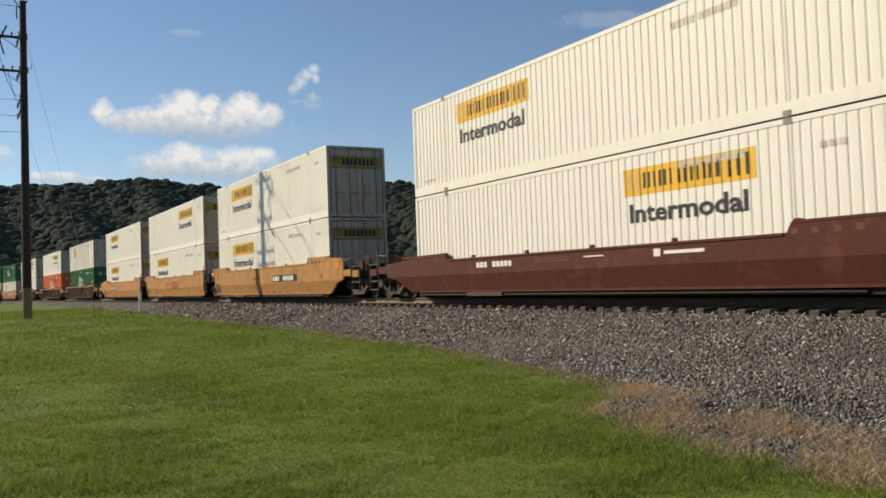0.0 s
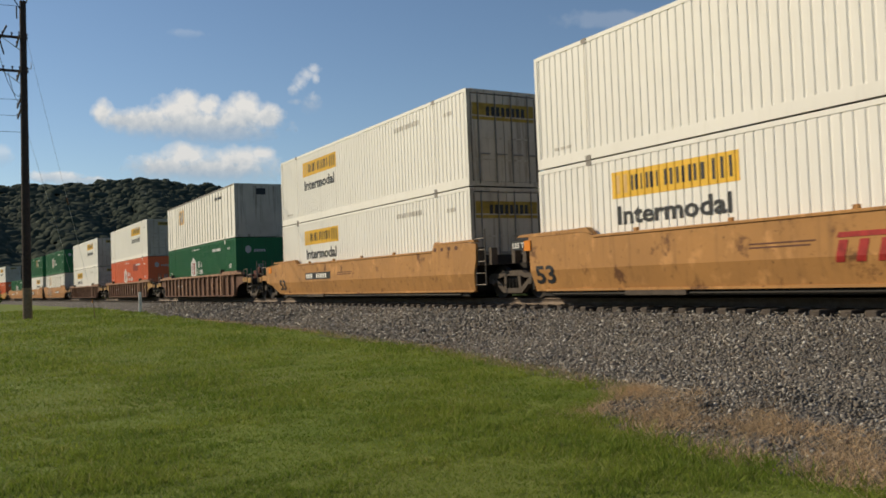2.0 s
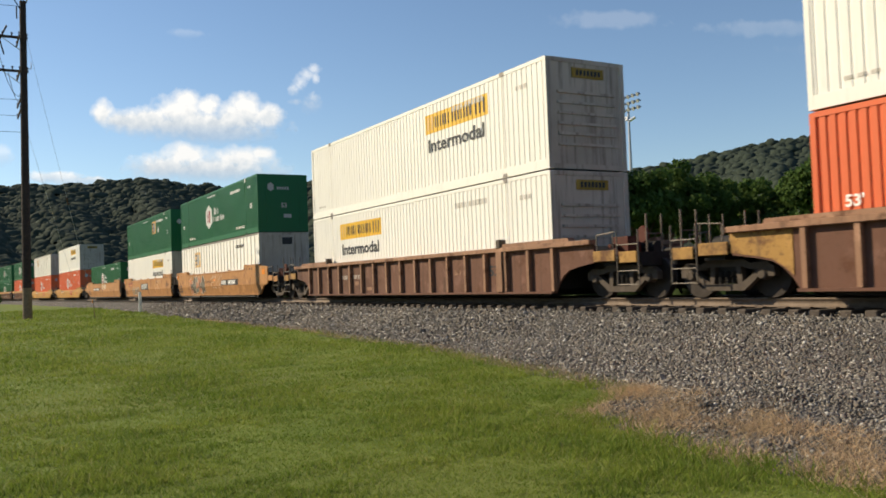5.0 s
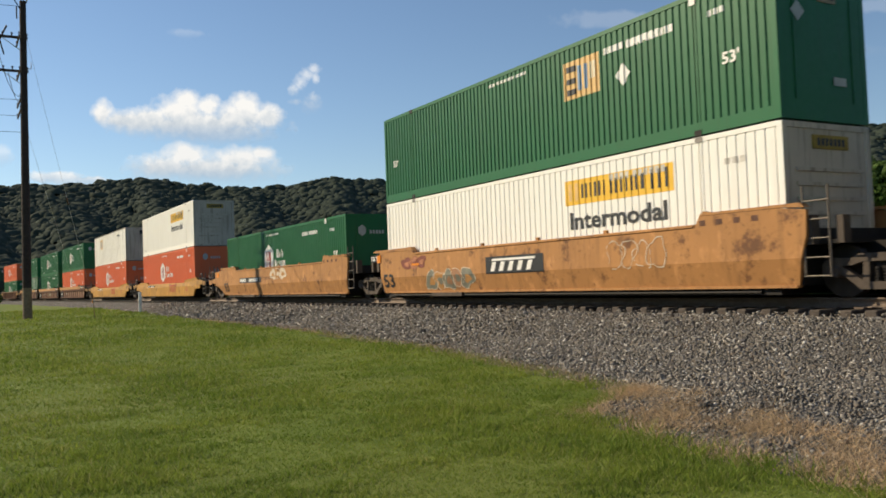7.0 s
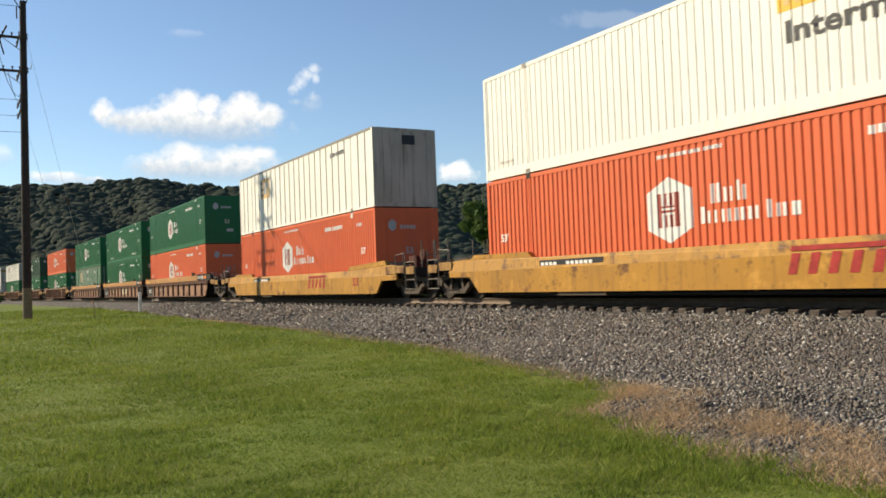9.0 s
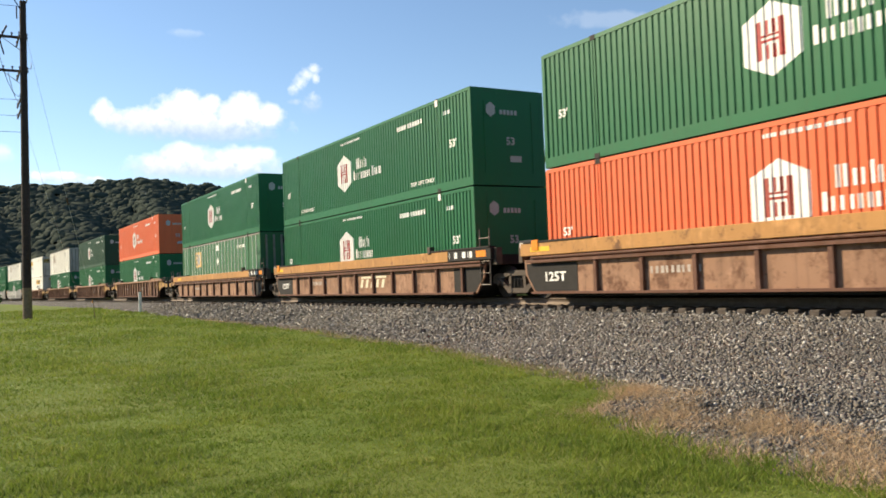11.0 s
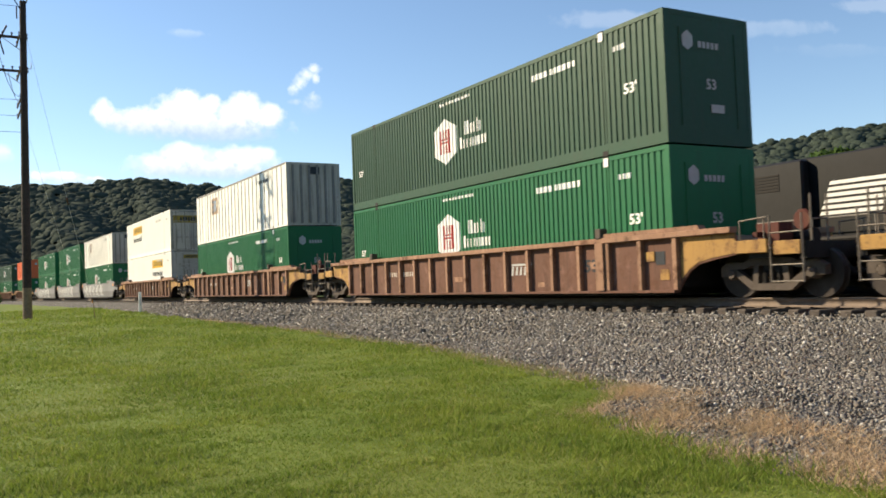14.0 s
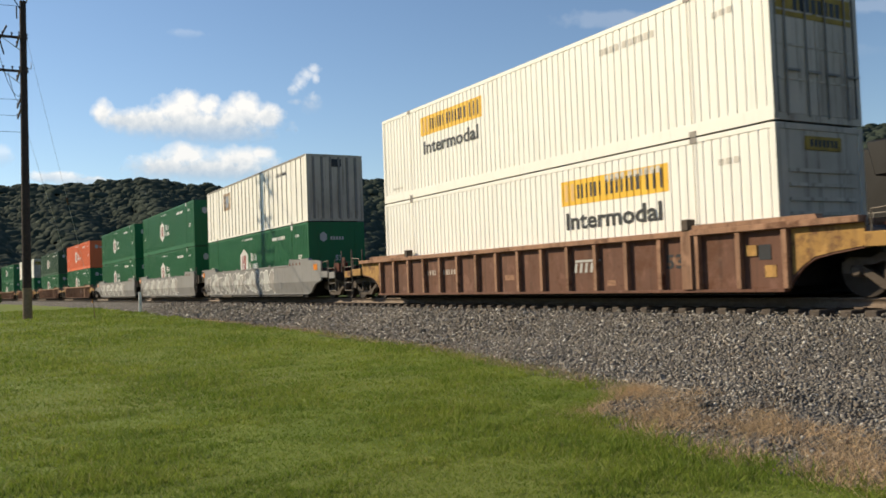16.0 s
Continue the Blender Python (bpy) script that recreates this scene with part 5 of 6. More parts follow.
def rusty_marks_a(root):
    number_panel(root, 10.0, 13.2, 0.74, 1.04)
    sprayed_swell(root, 2.9, 6.4, 0.24, 1.36, (SPRAY_PINK, SPRAY_DARK, SPRAY_GREY), SPRAY_PALE, 5, 4)
    sprayed_swell(root, 8.0, 10.2, 0.62, 1.34, (), SPRAY_PALE, 5, 9)
    part("reflector", boxes((8.4, 8.85, -1.529, -1.522, 1.02, 1.10), (2.78, 3.05, -1.529, -1.522, 1.06, 1.14)), M_ORANGE, root, "orange reflector")


def rusty_marks_b(root):
    part("owner_panel", boxes((6.48, 9.14, -1.5275, -1.521, 0.69, 1.16)), M_BLACK, root, "black owner's panel")
    owner_bars(root, 6.72, 0.76, 0.34, 2.2, M_WHITE, y=-1.530)
    sprayed_swell(root, 3.05, 5.7, 0.28, 0.92, (SPRAY_GREY, TAN, SPRAY_GREY, MUTED), SPRAY_PALE, 5, 21)
    sprayed_swell(root, 11.6, 13.3, 0.66, 1.32, (), SPRAY_PALE, 4, 12)
    sprayed_swell(root, 1.5, 3.0, 0.96, 1.38, (M_MUDDY, SPRAY_PINK), M_MUDDY, 3, 13)
    part("reflector", boxes((2.1, 2.6, -1.534, -1.527, 1.07, 1.14)), M_ORANGE, root, "orange reflector")


def rusty_marks_c(root):
    number_panel(root, 2.9, 6.4, 0.80, 1.06)
    sprayed_swell(root, 7.8, 9.8, 0.85, 1.40, (SPRAY_PALE, TAN), SPRAY_PALE, 3, 30)


MUTED = plain("muted_brown_spray", (0.30, 0.15, 0.075), 0.6, 0, 0.3, 3.0)
M_MUDDY = plain("muddy_red_spray", (0.20, 0.055, 0.035), 0.6)
load(7, smooth_well(TAN_RUSTY, "rusty tan articulated well car with dark graffiti, leading unit", False, True, rusty_marks_a), emp_white_seams, hub_green_wide)
load(8, smooth_well(TAN_RUSTY, "rusty tan articulated well car with black panel, middle unit", False, False, rusty_marks_b), again(jb_right_ribs), emp_green)
load(9, smooth_well(TAN_RUSTY, "rusty tan articulated well car, trailing unit", True, False, rusty_marks_c), again(hub_green))

yellow_well = boat_well(YELLOW, "yellow low-sided well car with red scrawled mark", None, 1)
load(10, yellow_well, hub_orange, again(jb_right_ribs))
load(11, again(yellow_well), again(hub_orange), again(emp_white_seams))

chord_a = chord_well("brown ribbed articulated well car with orange top chord, leading unit", False, True, 14.9)
chord_b = chord_well("brown ribbed articulated well car with orange top chord, middle unit", False, False, 14.9)
chord_c = chord_well("brown ribbed articulated well car with orange top chord, trailing unit", True, False, 14.9)
load(12, chord_a, again(hub_orange), again(hub_green))
load(13, chord_b, again(hub_green), again(hub_green_wide))
load(14, chord_c, emp_pale, hub(GREEN, M_RED, "green ribbed steel container with a white six-sided badge", x0=6.52))

load(15, again(brown_yellow), again(hub_green_wide), again(hub_orange))
load(16, again(brown_yellow), again(hub_green), hub_dark)
load(17, again(brown_yellow), again(hub_green), emp_white_old)
load(18, again(brown_yellow), again(jb_right_ribs), again(jb_left))

grey_marks = lambda seed: (lambda root: sprayed_swell(root, 0.4, 13.0, 0.26, 1.36, (DIRTY_PATCH, GREY_WELL, M_END), M_WHITE, 17, seed))
load(19, smooth_well(GREY_WELL, "grey articulated well car covered in pale graffiti, leading unit", False, True, grey_marks(41)), again(hub_green), again(emp_white_old))
load(20, smooth_well(GREY_WELL, "grey articulated well car covered in pale graffiti, middle unit", False, False, grey_marks(42)), again(hub_green), again(hub_green))
load(21, smooth_well(GREY_WELL, "grey articulated well car covered in pale graffiti, trailing unit", True, False, grey_marks(43)), again(hub_green), again(hub_green))
load(22, again(brown_yellow), again(hub_green), again(hub_orange))
load(23, again(brown_single), again(hub_green), again(hub_dark))
load(24, again(brown_yellow), again(hub_green), again(jb_left))
load(25, again(brown_single), again(hub_green), again(hub_green))


def motions():
    """The train rolls by towards +x at one speed; the locomotive creeps the other way."""
    times = [float(t) for t in range(17)]
    for thing, x0, z in moving:
        rows = []
        for t in times:
            rows.append((t, on_line(x0 + SPEED * t + HALF) @ Matrix.Translation((-HALF, 0, z))))
        walk(thing, rows)
    walk(locomotive, [(0.0, pose(LOCO_X + 1.92 * 15.5, FAR_TRACK_Y, FAR_TRACK_Z)), (16.0, pose(LOCO_X - 1.92 * 0.5, FAR_TRACK_Y, FAR_TRACK_Z))])



# ---- locomotive on the far track ----
LOCO_X = -28.3                     # its nose at 15.5 s


def build_locomotive():
    root = new("locomotive")
    tagged(root, "black diesel locomotive with white stripes on its long hood", "locomotive")
    part("underframe", bevelled(boxes((0.5, 21.6, -1.5, 1.5, 1.15, 1.50), (0.2, 0.6, -1.4, 1.4, 0.5, 1.45), (21.5, 21.9, -1.4, 1.4, 0.5, 1.45)), 0.03), LOCO_BLACK, root)
    nose = part("nose", bevelled(slab(bmesh.new(), [(0.9, 1.5), (2.5, 1.5), (2.5, 3.66), (1.5, 3.56), (0.95, 3.2)], -0.95, 0.95), 0.06), LOCO_BLACK, root, "low black nose")
    part("nose_stripe", boxes(*[(1.35, 2.2, -0.958, -0.952, 1.85 + k * 0.26, 1.99 + k * 0.26) for k in range(6)]), M_WHITE, nose, "white stripes")
    cab = part("cab", bevelled(slab(bmesh.new(), [(2.3, 1.5), (5.6, 1.5), (5.6, 4.40), (5.2, 4.62), (3.0, 4.62), (2.55, 4.30), (2.3, 3.4)], -1.5, 1.5), 0.05), LOCO_BLACK, root, "black driver's cab")
    for a, b in ((3.35, 4.10), (4.25, 5.05)):
        w = part("window", boxes((a, b, -1.512, -1.502, 3.52, 4.08)), GLASS_DARK, cab, "dark cab side window")
        part("window_frame", boxes((a - 0.05, a, -1.525, -1.5, 3.47, 4.13), (b, b + 0.05, -1.525, -1.5, 3.47, 4.13), (a, b, -1.525, -1.5, 4.08, 4.13), (a, b, -1.525, -1.5, 3.47, 3.52)), POST_GREY, w)
    part("number_mark", boxes(*[(2.55 + k * 0.26, 2.73 + k * 0.26, -1.508, -1.502, 2.98, 3.30) for k in range(4)]), M_WHITE, cab, "white bars of a number")
    hood = part("hood", bevelled(slab(bmesh.new(), [(5.6, 1.5), (20.9, 1.5), (20.9, 4.1), (20.6, 4.35), (5.6, 4.35)], -0.98, 0.98), 0.05), LOCO_BLACK, root, "long black engine hood")
    part("equipment_cabinet", bevelled(boxes((5.62, 9.4, -1.28, 1.28, 1.52, 4.30)), 0.06), LOCO_BLACK, hood)
    part("grille", boxes(*[(6.7, 8.6, -1.295, -1.282, 3.45 + k * 0.09, 3.50 + k * 0.09) for k in range(6)]), STEEL_DARK, hood, "dark louvred grille")
    part("radiator", bevelled(slab(bmesh.new(), [(15.6, 3.5), (20.7, 3.5), (20.9, 4.45), (15.4, 4.45)], -1.5, 1.5), 0.04), LOCO_BLACK, hood, "flared radiator section")
    stripes = bmesh.new()
    for k in range(6):
        z = 2.62 + k * 0.17
        slab(stripes, [(9.7 + k * 0.07, z), (11.6 + k * 0.07, z), (11.66 + k * 0.07, z + 0.10), (9.76 + k * 0.07, z + 0.10)], -1.0, -0.984)
    part("stripe", stripes, M_WHITE, hood, "white slanting stripes")
    mark = bmesh.new()
    for a in (12.0, 12.85):
        slab(mark, [(a, 2.75), (a + 0.62, 2.75), (a + 0.80, 3.60), (a + 0.18, 3.60)], -1.0, -0.984)
    part("owner_mark", mark, M_WHITE, hood, "white slanting owner's mark")
    part("name_mark", boxes(*[(11.9 + k * 0.22, 12.06 + k * 0.22, -1.0, -0.984, z, z + 0.22) for k in range(9) for z in (2.36, 2.04)]), M_WHITE, hood, "white bars of a name")
    for k in range(14):
        x = 9.8 + k * 0.78
        part("hood_door", boxes((x, x + 0.72, -0.992, -0.978, 1.6, 2.02)), LOCO_BLACK, hood)
    part("fuel_tank", bevelled(boxes((8.2, 13.6, -1.4, 1.4, 0.35, 1.1)), 0.12), LOCO_BLACK, root, "black fuel tank")
    part("walkway", boxes((5.6, 21.3, -1.5, -0.98, 1.5, 1.56), (5.6, 21.3, 0.98, 1.5, 1.5, 1.56)), STEEL_DARK, root)
    for k in range(9):
        x = 6.0 + k * 1.9
        part("stanchion", rods(((x, -1.47, 1.55), (x, -1.47, 2.55), 0.02), n=6), POST_GREY, root)
    part("hand_rail", rods(((5.9, -1.47, 2.52), (21.3, -1.47, 2.52), 0.02), ((0.7, -1.4, 1.5), (0.7, -1.4, 2.6), 0.02), ((0.7, -1.4, 2.55), (2.3, -1.4, 2.65), 0.02), n=6), POST_GREY, root, "grey handrail")
    for x in (4.4, 17.3):
        frame_part = part("truck", bevelled(slab(bmesh.new(), [(-2.2, 0.55), (-2.2, 0.85), (-1.3, 0.95), (1.3, 0.95), (2.2, 0.85), (2.2, 0.55), (1.2, 0.40), (-1.2, 0.40)], -1.22, -1.02), 0.03), STEEL_DUSTY, root, "three-axle truck")
        frame_part.location = (x, 0, 0)
        for dx in (-1.75, 0.0, 1.75):
            shared("wheel", TRUCK["wheel"], frame_part, pose(dx, 0, 0.51) @ Matrix.Diagonal((1.1, 1, 1.1, 1)))
            shared("bearing_cap", TRUCK["bearing_cap"], frame_part, pose(dx, -0.12, 0.51))
            shared("axle", TRUCK["axle"], frame_part, pose(dx, 0, 0.51))
    return root


locomotive = build_locomotive()


# ---- things along the line ----
def at_angle(az, dist):
    return EYE[0] + dist * math.sin(radians(az)), EYE[1] + dist * math.cos(radians(az))


def wire(a, b, sag, r=0.012, n=10):
    bm = bmesh.new()
    a, b = Vector(a), Vector(b)
    pts = [a.lerp(b, i / n) - Vector((0, 0, sag * 4 * (i / n) * (1 - i / n))) for i in range(n + 1)]
    for p, q in zip(pts, pts[1:]):
        rod(bm, p, q, r, n=5)
    return bm


def build_pole():
    x, y = -51.5, -10.82
    z0 = float(lawn_z(x, y)) - 0.05
    root = new("utility_pole")
    tagged(root, "tall dark wooden utility pole with crossarms and wires", "utility pole")
    root.location = (x, y, z0)
    shaft = bmesh.new()
    rod(shaft, (0, 0, 1.75), (0.02, 0.06, 17.6), 0.235, 0.165, 14)
    part("shaft", shaft, POLE_WOOD, root, "dark creosoted shaft")
    part("butt", rod(bmesh.new(), (0, 0, 0), (0, 0, 1.752), 0.25, 0.238, 14), POLE_BASE, root, "pale weathered foot of the pole")
    for z, a, b in ((15.6, -1.5, 0.30), (13.72, -1.5, 0.30)):
        arm = part("crossarm", bevelled(boxes((-0.22, -0.12, a, b, z - 0.07, z + 0.07)), 0.012), POLE_WOOD, root, "wooden crossarm")
        for yy in (a + 0.1, a + 0.55, a + 1.0, b - 0.06):
            part("insulator", rods(((-0.17, yy, z + 0.07), (-0.17, yy, z + 0.16), 0.03), ((-0.17, yy, z + 0.16), (-0.17, yy, z + 0.25), 0.055)), PORCELAIN, arm)
        part("brace", rods(((-0.17, a + 0.5, z - 0.05), (-0.17, -0.02, z - 0.75), 0.022), n=5), GALV, root)
    for z, a, b in ((15.35, -1.1, 1.1), (13.45, -1.1, 1.1), (11.9, -1.3, 1.3), (11.3, -1.3, 1.3)):
        arm = part("crossarm", bevelled(boxes((a, b, -0.26, -0.18, z - 0.05, z + 0.05)), 0.01), POLE_WOOD, root, "wooden crossarm along the line")
        for xx in (a + 0.08, b - 0.08):
            part("insulator", rods(((xx, -0.22, z + 0.05), (xx, -0.22, z + 0.14), 0.02), ((xx, -0.22, z + 0.14), (xx, -0.22, z + 0.24), 0.04)), PORCELAIN, arm)
    part("top_bracket", rods(((0, -0.1, 17.2), (0, -0.42, 17.75), 0.03), ((0, 0.1, 17.2), (0, 0.30, 17.75), 0.03), ((0, -0.25, 16.6), (0, -0.25, 17.3), 0.035)), STEEL_DARK, root)
    part("cutout", rods(((-0.2, -1.15, 15.3), (-0.2, -0.75, 16.2), 0.05), ((-0.2, -1.45, 15.75), (-0.2, -1.45, 16.3), 0.06), ((-0.2, -0.9, 14.6), (-0.2, -1.1, 15.4), 0.04)), STEEL_DARK, root, "fuse cutouts on the arm")
    part("side_hook", rods(((0, 0.1, 13.7), (0, 0.42, 13.9), 0.022), ((0, 0.42, 13.9), (0, 0.42, 14.2), 0.022)), GALV, root)
    ends = ((-0.17, -1.6, 15.85), (-0.17, -1.1, 15.85), (-0.17, -1.55, 13.95), (-0.17, -1.1, 13.95), (0, -0.25, 17.3), (0, -0.4, 17.75))
    for k, e in enumerate(ends):
        part("wire", wire(e, (18 + 2 * k, -55, 16.2 - 0.4 * k), 2.0), RUBBER, root, "sagging overhead wire")
    for k, z in enumerate((12.1, 11.2, 10.3)):
        part("service_wire", wire((0, -0.15, z), (14, -40, z - 0.6 + 0.7 * k), 0.9, 0.012), RUBBER, root, "sagging service cable")
    part("jumper", wire((-0.17, -1.3, 15.5), (-0.1, -0.12, 12.3), 0.9, 0.015), RUBBER, root)
    part("jumper", wire((-0.17, -0.7, 13.6), (-0.1, -0.12, 12.0), 0.5, 0.015), RUBBER, root)
    part("guy_wire", wire((0, 0.15, 15.9), (-6.5, 3.9, 2.2), 0.0, 0.008), GALV, root, "thin guy wire")
    part("guy_wire", wire((0, 0.15, 10.4), (-5.6, 3.0, 2.0), 0.0, 0.007), GALV, root, "thin guy wire")
    part("guy_insulator", rods(((-4.1, 2.52, 7.15), (-4.3, 2.64, 6.75), 0.06)), PORCELAIN, root)


build_pole()


def build_marker():
    x, y = -52.5, -4.75
    z0 = float(bed_z(x, y)) - 0.1
    root = new("marker_post")
    tagged(root, "thin white marker post beside the track", "marker post")
    root.location = (x, y, z0)
    part("post", bevelled(boxes((-0.06, 0.06, -0.08, 0.08, 0, 1.35)), 0.015), M_WHITE, root)
    part("base", boxes((-0.1, 0.1, -0.12, 0.12, 0, 0.14)), POST_GREY, root)


build_marker()


def build_stake():
    x, y = -45.5, -8.2
    root = new("survey_stake")
    tagged(root, "thin leaning stake standing in the lawn", "stake")
    root.location = (x, y, float(lawn_z(x, y)) - 0.03)
    part("rod", rods(((0, 0, 0), (0.02, -0.07, 1.0), 0.02)), POLE_BASE, root)
    part("flag", boxes((-0.01, 0.02, -0.13, -0.05, 0.86, 1.0)), M_ORANGE, root)


build_stake()


def build_floodlight():
    x, y = at_angle(-47.2, 140.0)
    root = new("floodlight_mast")
    tagged(root, "tall stadium floodlight mast with three rows of lamps", "floodlight")
    root.location = (x, y, -1.0)
    part("mast", rod(bmesh.new(), (0, 0, 0), (0, 0, 29.0), 0.36, 0.17, 12), GALV, root, "tapered steel mast")
    side = Vector((math.sin(radians(92.0)), math.cos(radians(92.0)), 0))
    face = Vector((side.y, -side.x, 0))
    up = Vector((0, 0, 1))
    for k in range(3):
        c = Vector((0, 0, 27.9 + k * 1.05))
        part("cross_beam", rods((c - side * 3.0, c + side * 3.0, 0.09), n=6), STEEL_DARK, root)
        for j in range(6):
            p = c + side * (-2.8 + j * 1.12) + face * 0.25
            bm = bmesh.new()
            rod(bm, p - face * 0.22 + up * 0.12, p + face * 0.26 - up * 0.10, 0.16, 0.34, 12)
            lamp = part("floodlight", bm, GALV, root, "bowl floodlight")
            bm = bmesh.new()
            rod(bm, p + face * 0.262 - up * 0.101, p + face * 0.275 - up * 0.106, 0.31, 0.31, 12)
            part("lens", bm, LAMP_FACE, lamp)
    part("service_box", boxes((-0.8, 0.0, -0.3, 0.3, 26.3, 26.9)), GALV, root)
    part("aiming_lamp", rods((Vector((0.2, 0, 26.2)), Vector((1.1, 0.4, 26.6)), 0.25)), LAMP_FACE, root)


build_floodlight()


# ---- trees ----
def leaf_cloud(centres, radii, count, size, seed, squash=0.75):
    """Small leaf clumps spread in the shells of many lobes."""
    r = np.random.RandomState(seed)
    k = r.choice(len(centres), count, p=np.asarray(radii) ** 2 / np.sum(np.asarray(radii) ** 2))
    d = r.normal(0, 1, (count, 3))
    d /= np.linalg.norm(d, axis=1)[:, None]
    p = np.asarray(centres)[k] + d * (np.asarray(radii)[k] * r.uniform(0.62, 1.08, count))[:, None] * np.array([1, 1, squash])
    u = r.normal(0, 1, (count, 3)) + d * 0.2
    u /= np.linalg.norm(u, axis=1)[:, None]
    w = np.cross(u, d + r.normal(0, 0.5, (count, 3)))
    w /= np.linalg.norm(w, axis=1)[:, None] + 1e-6
    s = size * r.uniform(0.5, 1.3, count)[:, None]
    co = np.stack([p - u * s, p + w * s * 0.7, p + u * s, p - w * s * 0.7], 1).reshape(-1, 3)
    return co, np.arange(count * 4).reshape(-1, 4)


def build_tree(az, dist, top_el, spread, seed, label):
    x, y = at_angle(az, dist)
    r = random.Random(seed)
    h = dist * math.tan(radians(top_el)) + 1.5
    root = new("tree")
    tagged(root, label, "tree", "trees beyond the tracks")
    root.location = (x, y, -1.0)
    bm = bmesh.new()
    rod(bm, (0, 0, 0), (0.1, 0.0, h * 0.45), 0.028 * h, 0.018 * h, 9)
    centres, radii = [], []
    for k in range(9):
        a, t = k * 2.4 + r.uniform(-0.4, 0.4), r.uniform(0.30, 0.92)
        reach = spread * (1.0 - 0.55 * t) * r.uniform(0.55, 1.0)
        c = Vector((math.cos(a) * reach, math.sin(a) * reach, h * (0.30 + 0.58 * t)))
        rod(bm, (0.05, 0, h * r.uniform(0.22, 0.44)), c, 0.012 * h, 0.004 * h, 6)
        rad = h * r.uniform(0.11, 0.19)
        centres.append(tuple(c)), radii.append(rad)
        for _ in range(2):
            o = Vector((r.uniform(-1, 1), r.uniform(-1, 1), r.uniform(-0.4, 0.9))) * rad
            centres.append(tuple(c + o)), radii.append(rad * r.uniform(0.45, 0.7))
    top = max(c[2] + q * 0.75 for c, q in zip(centres, radii))
    centres = [(a, b, c * h / top) for a, b, c in centres]
    part("trunk", bm, BARK, root, "dark trunk and limbs")
    co, q = leaf_cloud(centres, radii, 11500, 0.20, seed)
    part("crown", big_mesh("crown", co, q, LEAF, 4), LEAF, root, "uneven green leafy crown")


for i, (az, d, el, sp) in enumerate(((-55.6, 84, 5.6, 4.2), (-53.9, 78, 6.5, 3.6), (-52.3, 74, 6.9, 3.6), (-50.6, 70, 8.7, 3.6), (-48.9, 73, 7.0, 4.0), (-47.0, 70, 6.7, 4.0), (-45.2, 74, 7.0, 3.8),
                                     (-43.0, 80, 6.2, 4.2), (-40.6, 86, 5.6, 4.6), (-38.0, 84, 5.8, 4.6), (-35.6, 72, 7.0, 4.2), (-33.4, 70, 7.4, 4.2), (-31.2, 72, 7.0, 4.2))):
    build_tree(az, d, el, sp, 50 + i, "green broad-leaved tree" + (", taller than its neighbours" if i == 3 else " in the row beyond the tracks"))


def clump_field(name, pts, sizes, mat, seed, label, category, kinds=14, detail=2, squash=(0.6, 0.95), lumps=0.55):
    """Far woods: every crown a lumpy dome of its own, with an uneven outline."""
    r = np.random.RandomState(seed)
    shapes = []
    for k in range(kinds):
        bm = bmesh.new()
        bmesh.ops.create_icosphere(bm, subdivisions=detail, radius=1.0)
        for v in bm.verts:
            q = v.co * 1.7 + Vector((k * 9.1, 0, 0))
            v.co *= 0.92 + lumps * noise.noise(q) + r.uniform(-0.18, 0.18) * lumps
        bmesh.ops.delete(bm, geom=[v for v in bm.verts if v.co.z < -0.45], context="VERTS")
        bm.verts.index_update()
        shapes.append((np.array([v.co[:] for v in bm.verts]), np.array([[v.index for v in f.verts] for f in bm.faces])))
        bm.free()
    co, faces, at = [], [], 0
    for p, s in zip(pts, sizes):
        v, f = shapes[r.randint(kinds)]
        a = r.uniform(0, 6.28)
        c, d = math.cos(a), math.sin(a)
        w = v @ np.array([[c, d, 0], [-d, c, 0], [0, 0, 1]]) * s * np.array([1.1, 1.1, r.uniform(*squash)])
        co.append(w + p), faces.append(f + at)
        at += len(v)
    me = big_mesh(name, np.concatenate(co), np.concatenate(faces), mat, 3)
    me.polygons.foreach_set("use_smooth", np.ones(len(me.polygons), bool))
    return tagged(new(name, me), label, category, kind="stuff")


# Azimuths past -14 are an added unseen ring that blocks low skylight.
RIDGE_AZ = [-112, -95, -87.5, -84.4, -81.4, -78.7, -74.5, -71.4, -66.8, -63.7, -61.8, -57.6, -54.2, -47.8, -44.2, -40.7, -37.3, -34.1, -32, -26, -14, 20, 90, 180, 230, 248]
RIDGE_EL = [6.0, 6.5, 6.78, 6.83, 7.1, 7.3, 6.67, 6.7, 7.29, 6.91, 6.58, 6.43, 6.46, 6.8, 7.15, 7.78, 8.1, 8.45, 8.4, 8.2, 7.5, 7.5, 7.0, 6.0, 6.0, 6.0]
RIDGE_D, FOOT_D = 640.0, 300.0


def hill_height(az, d):
    peak = RIDGE_D * np.tan(np.radians(np.interp(az, RIDGE_AZ, RIDGE_EL))) - 4.0
    k = np.clip((d - FOOT_D) / (RIDGE_D - FOOT_D), 0, 1)
    fold = 3.5 * np.sin(az * 1.1 + d * 0.012) * k * (1 - k) * 4
    return -1.2 + peak * (k ** 1.15) + fold - np.clip(d - RIDGE_D, 0, 400) * 0.12


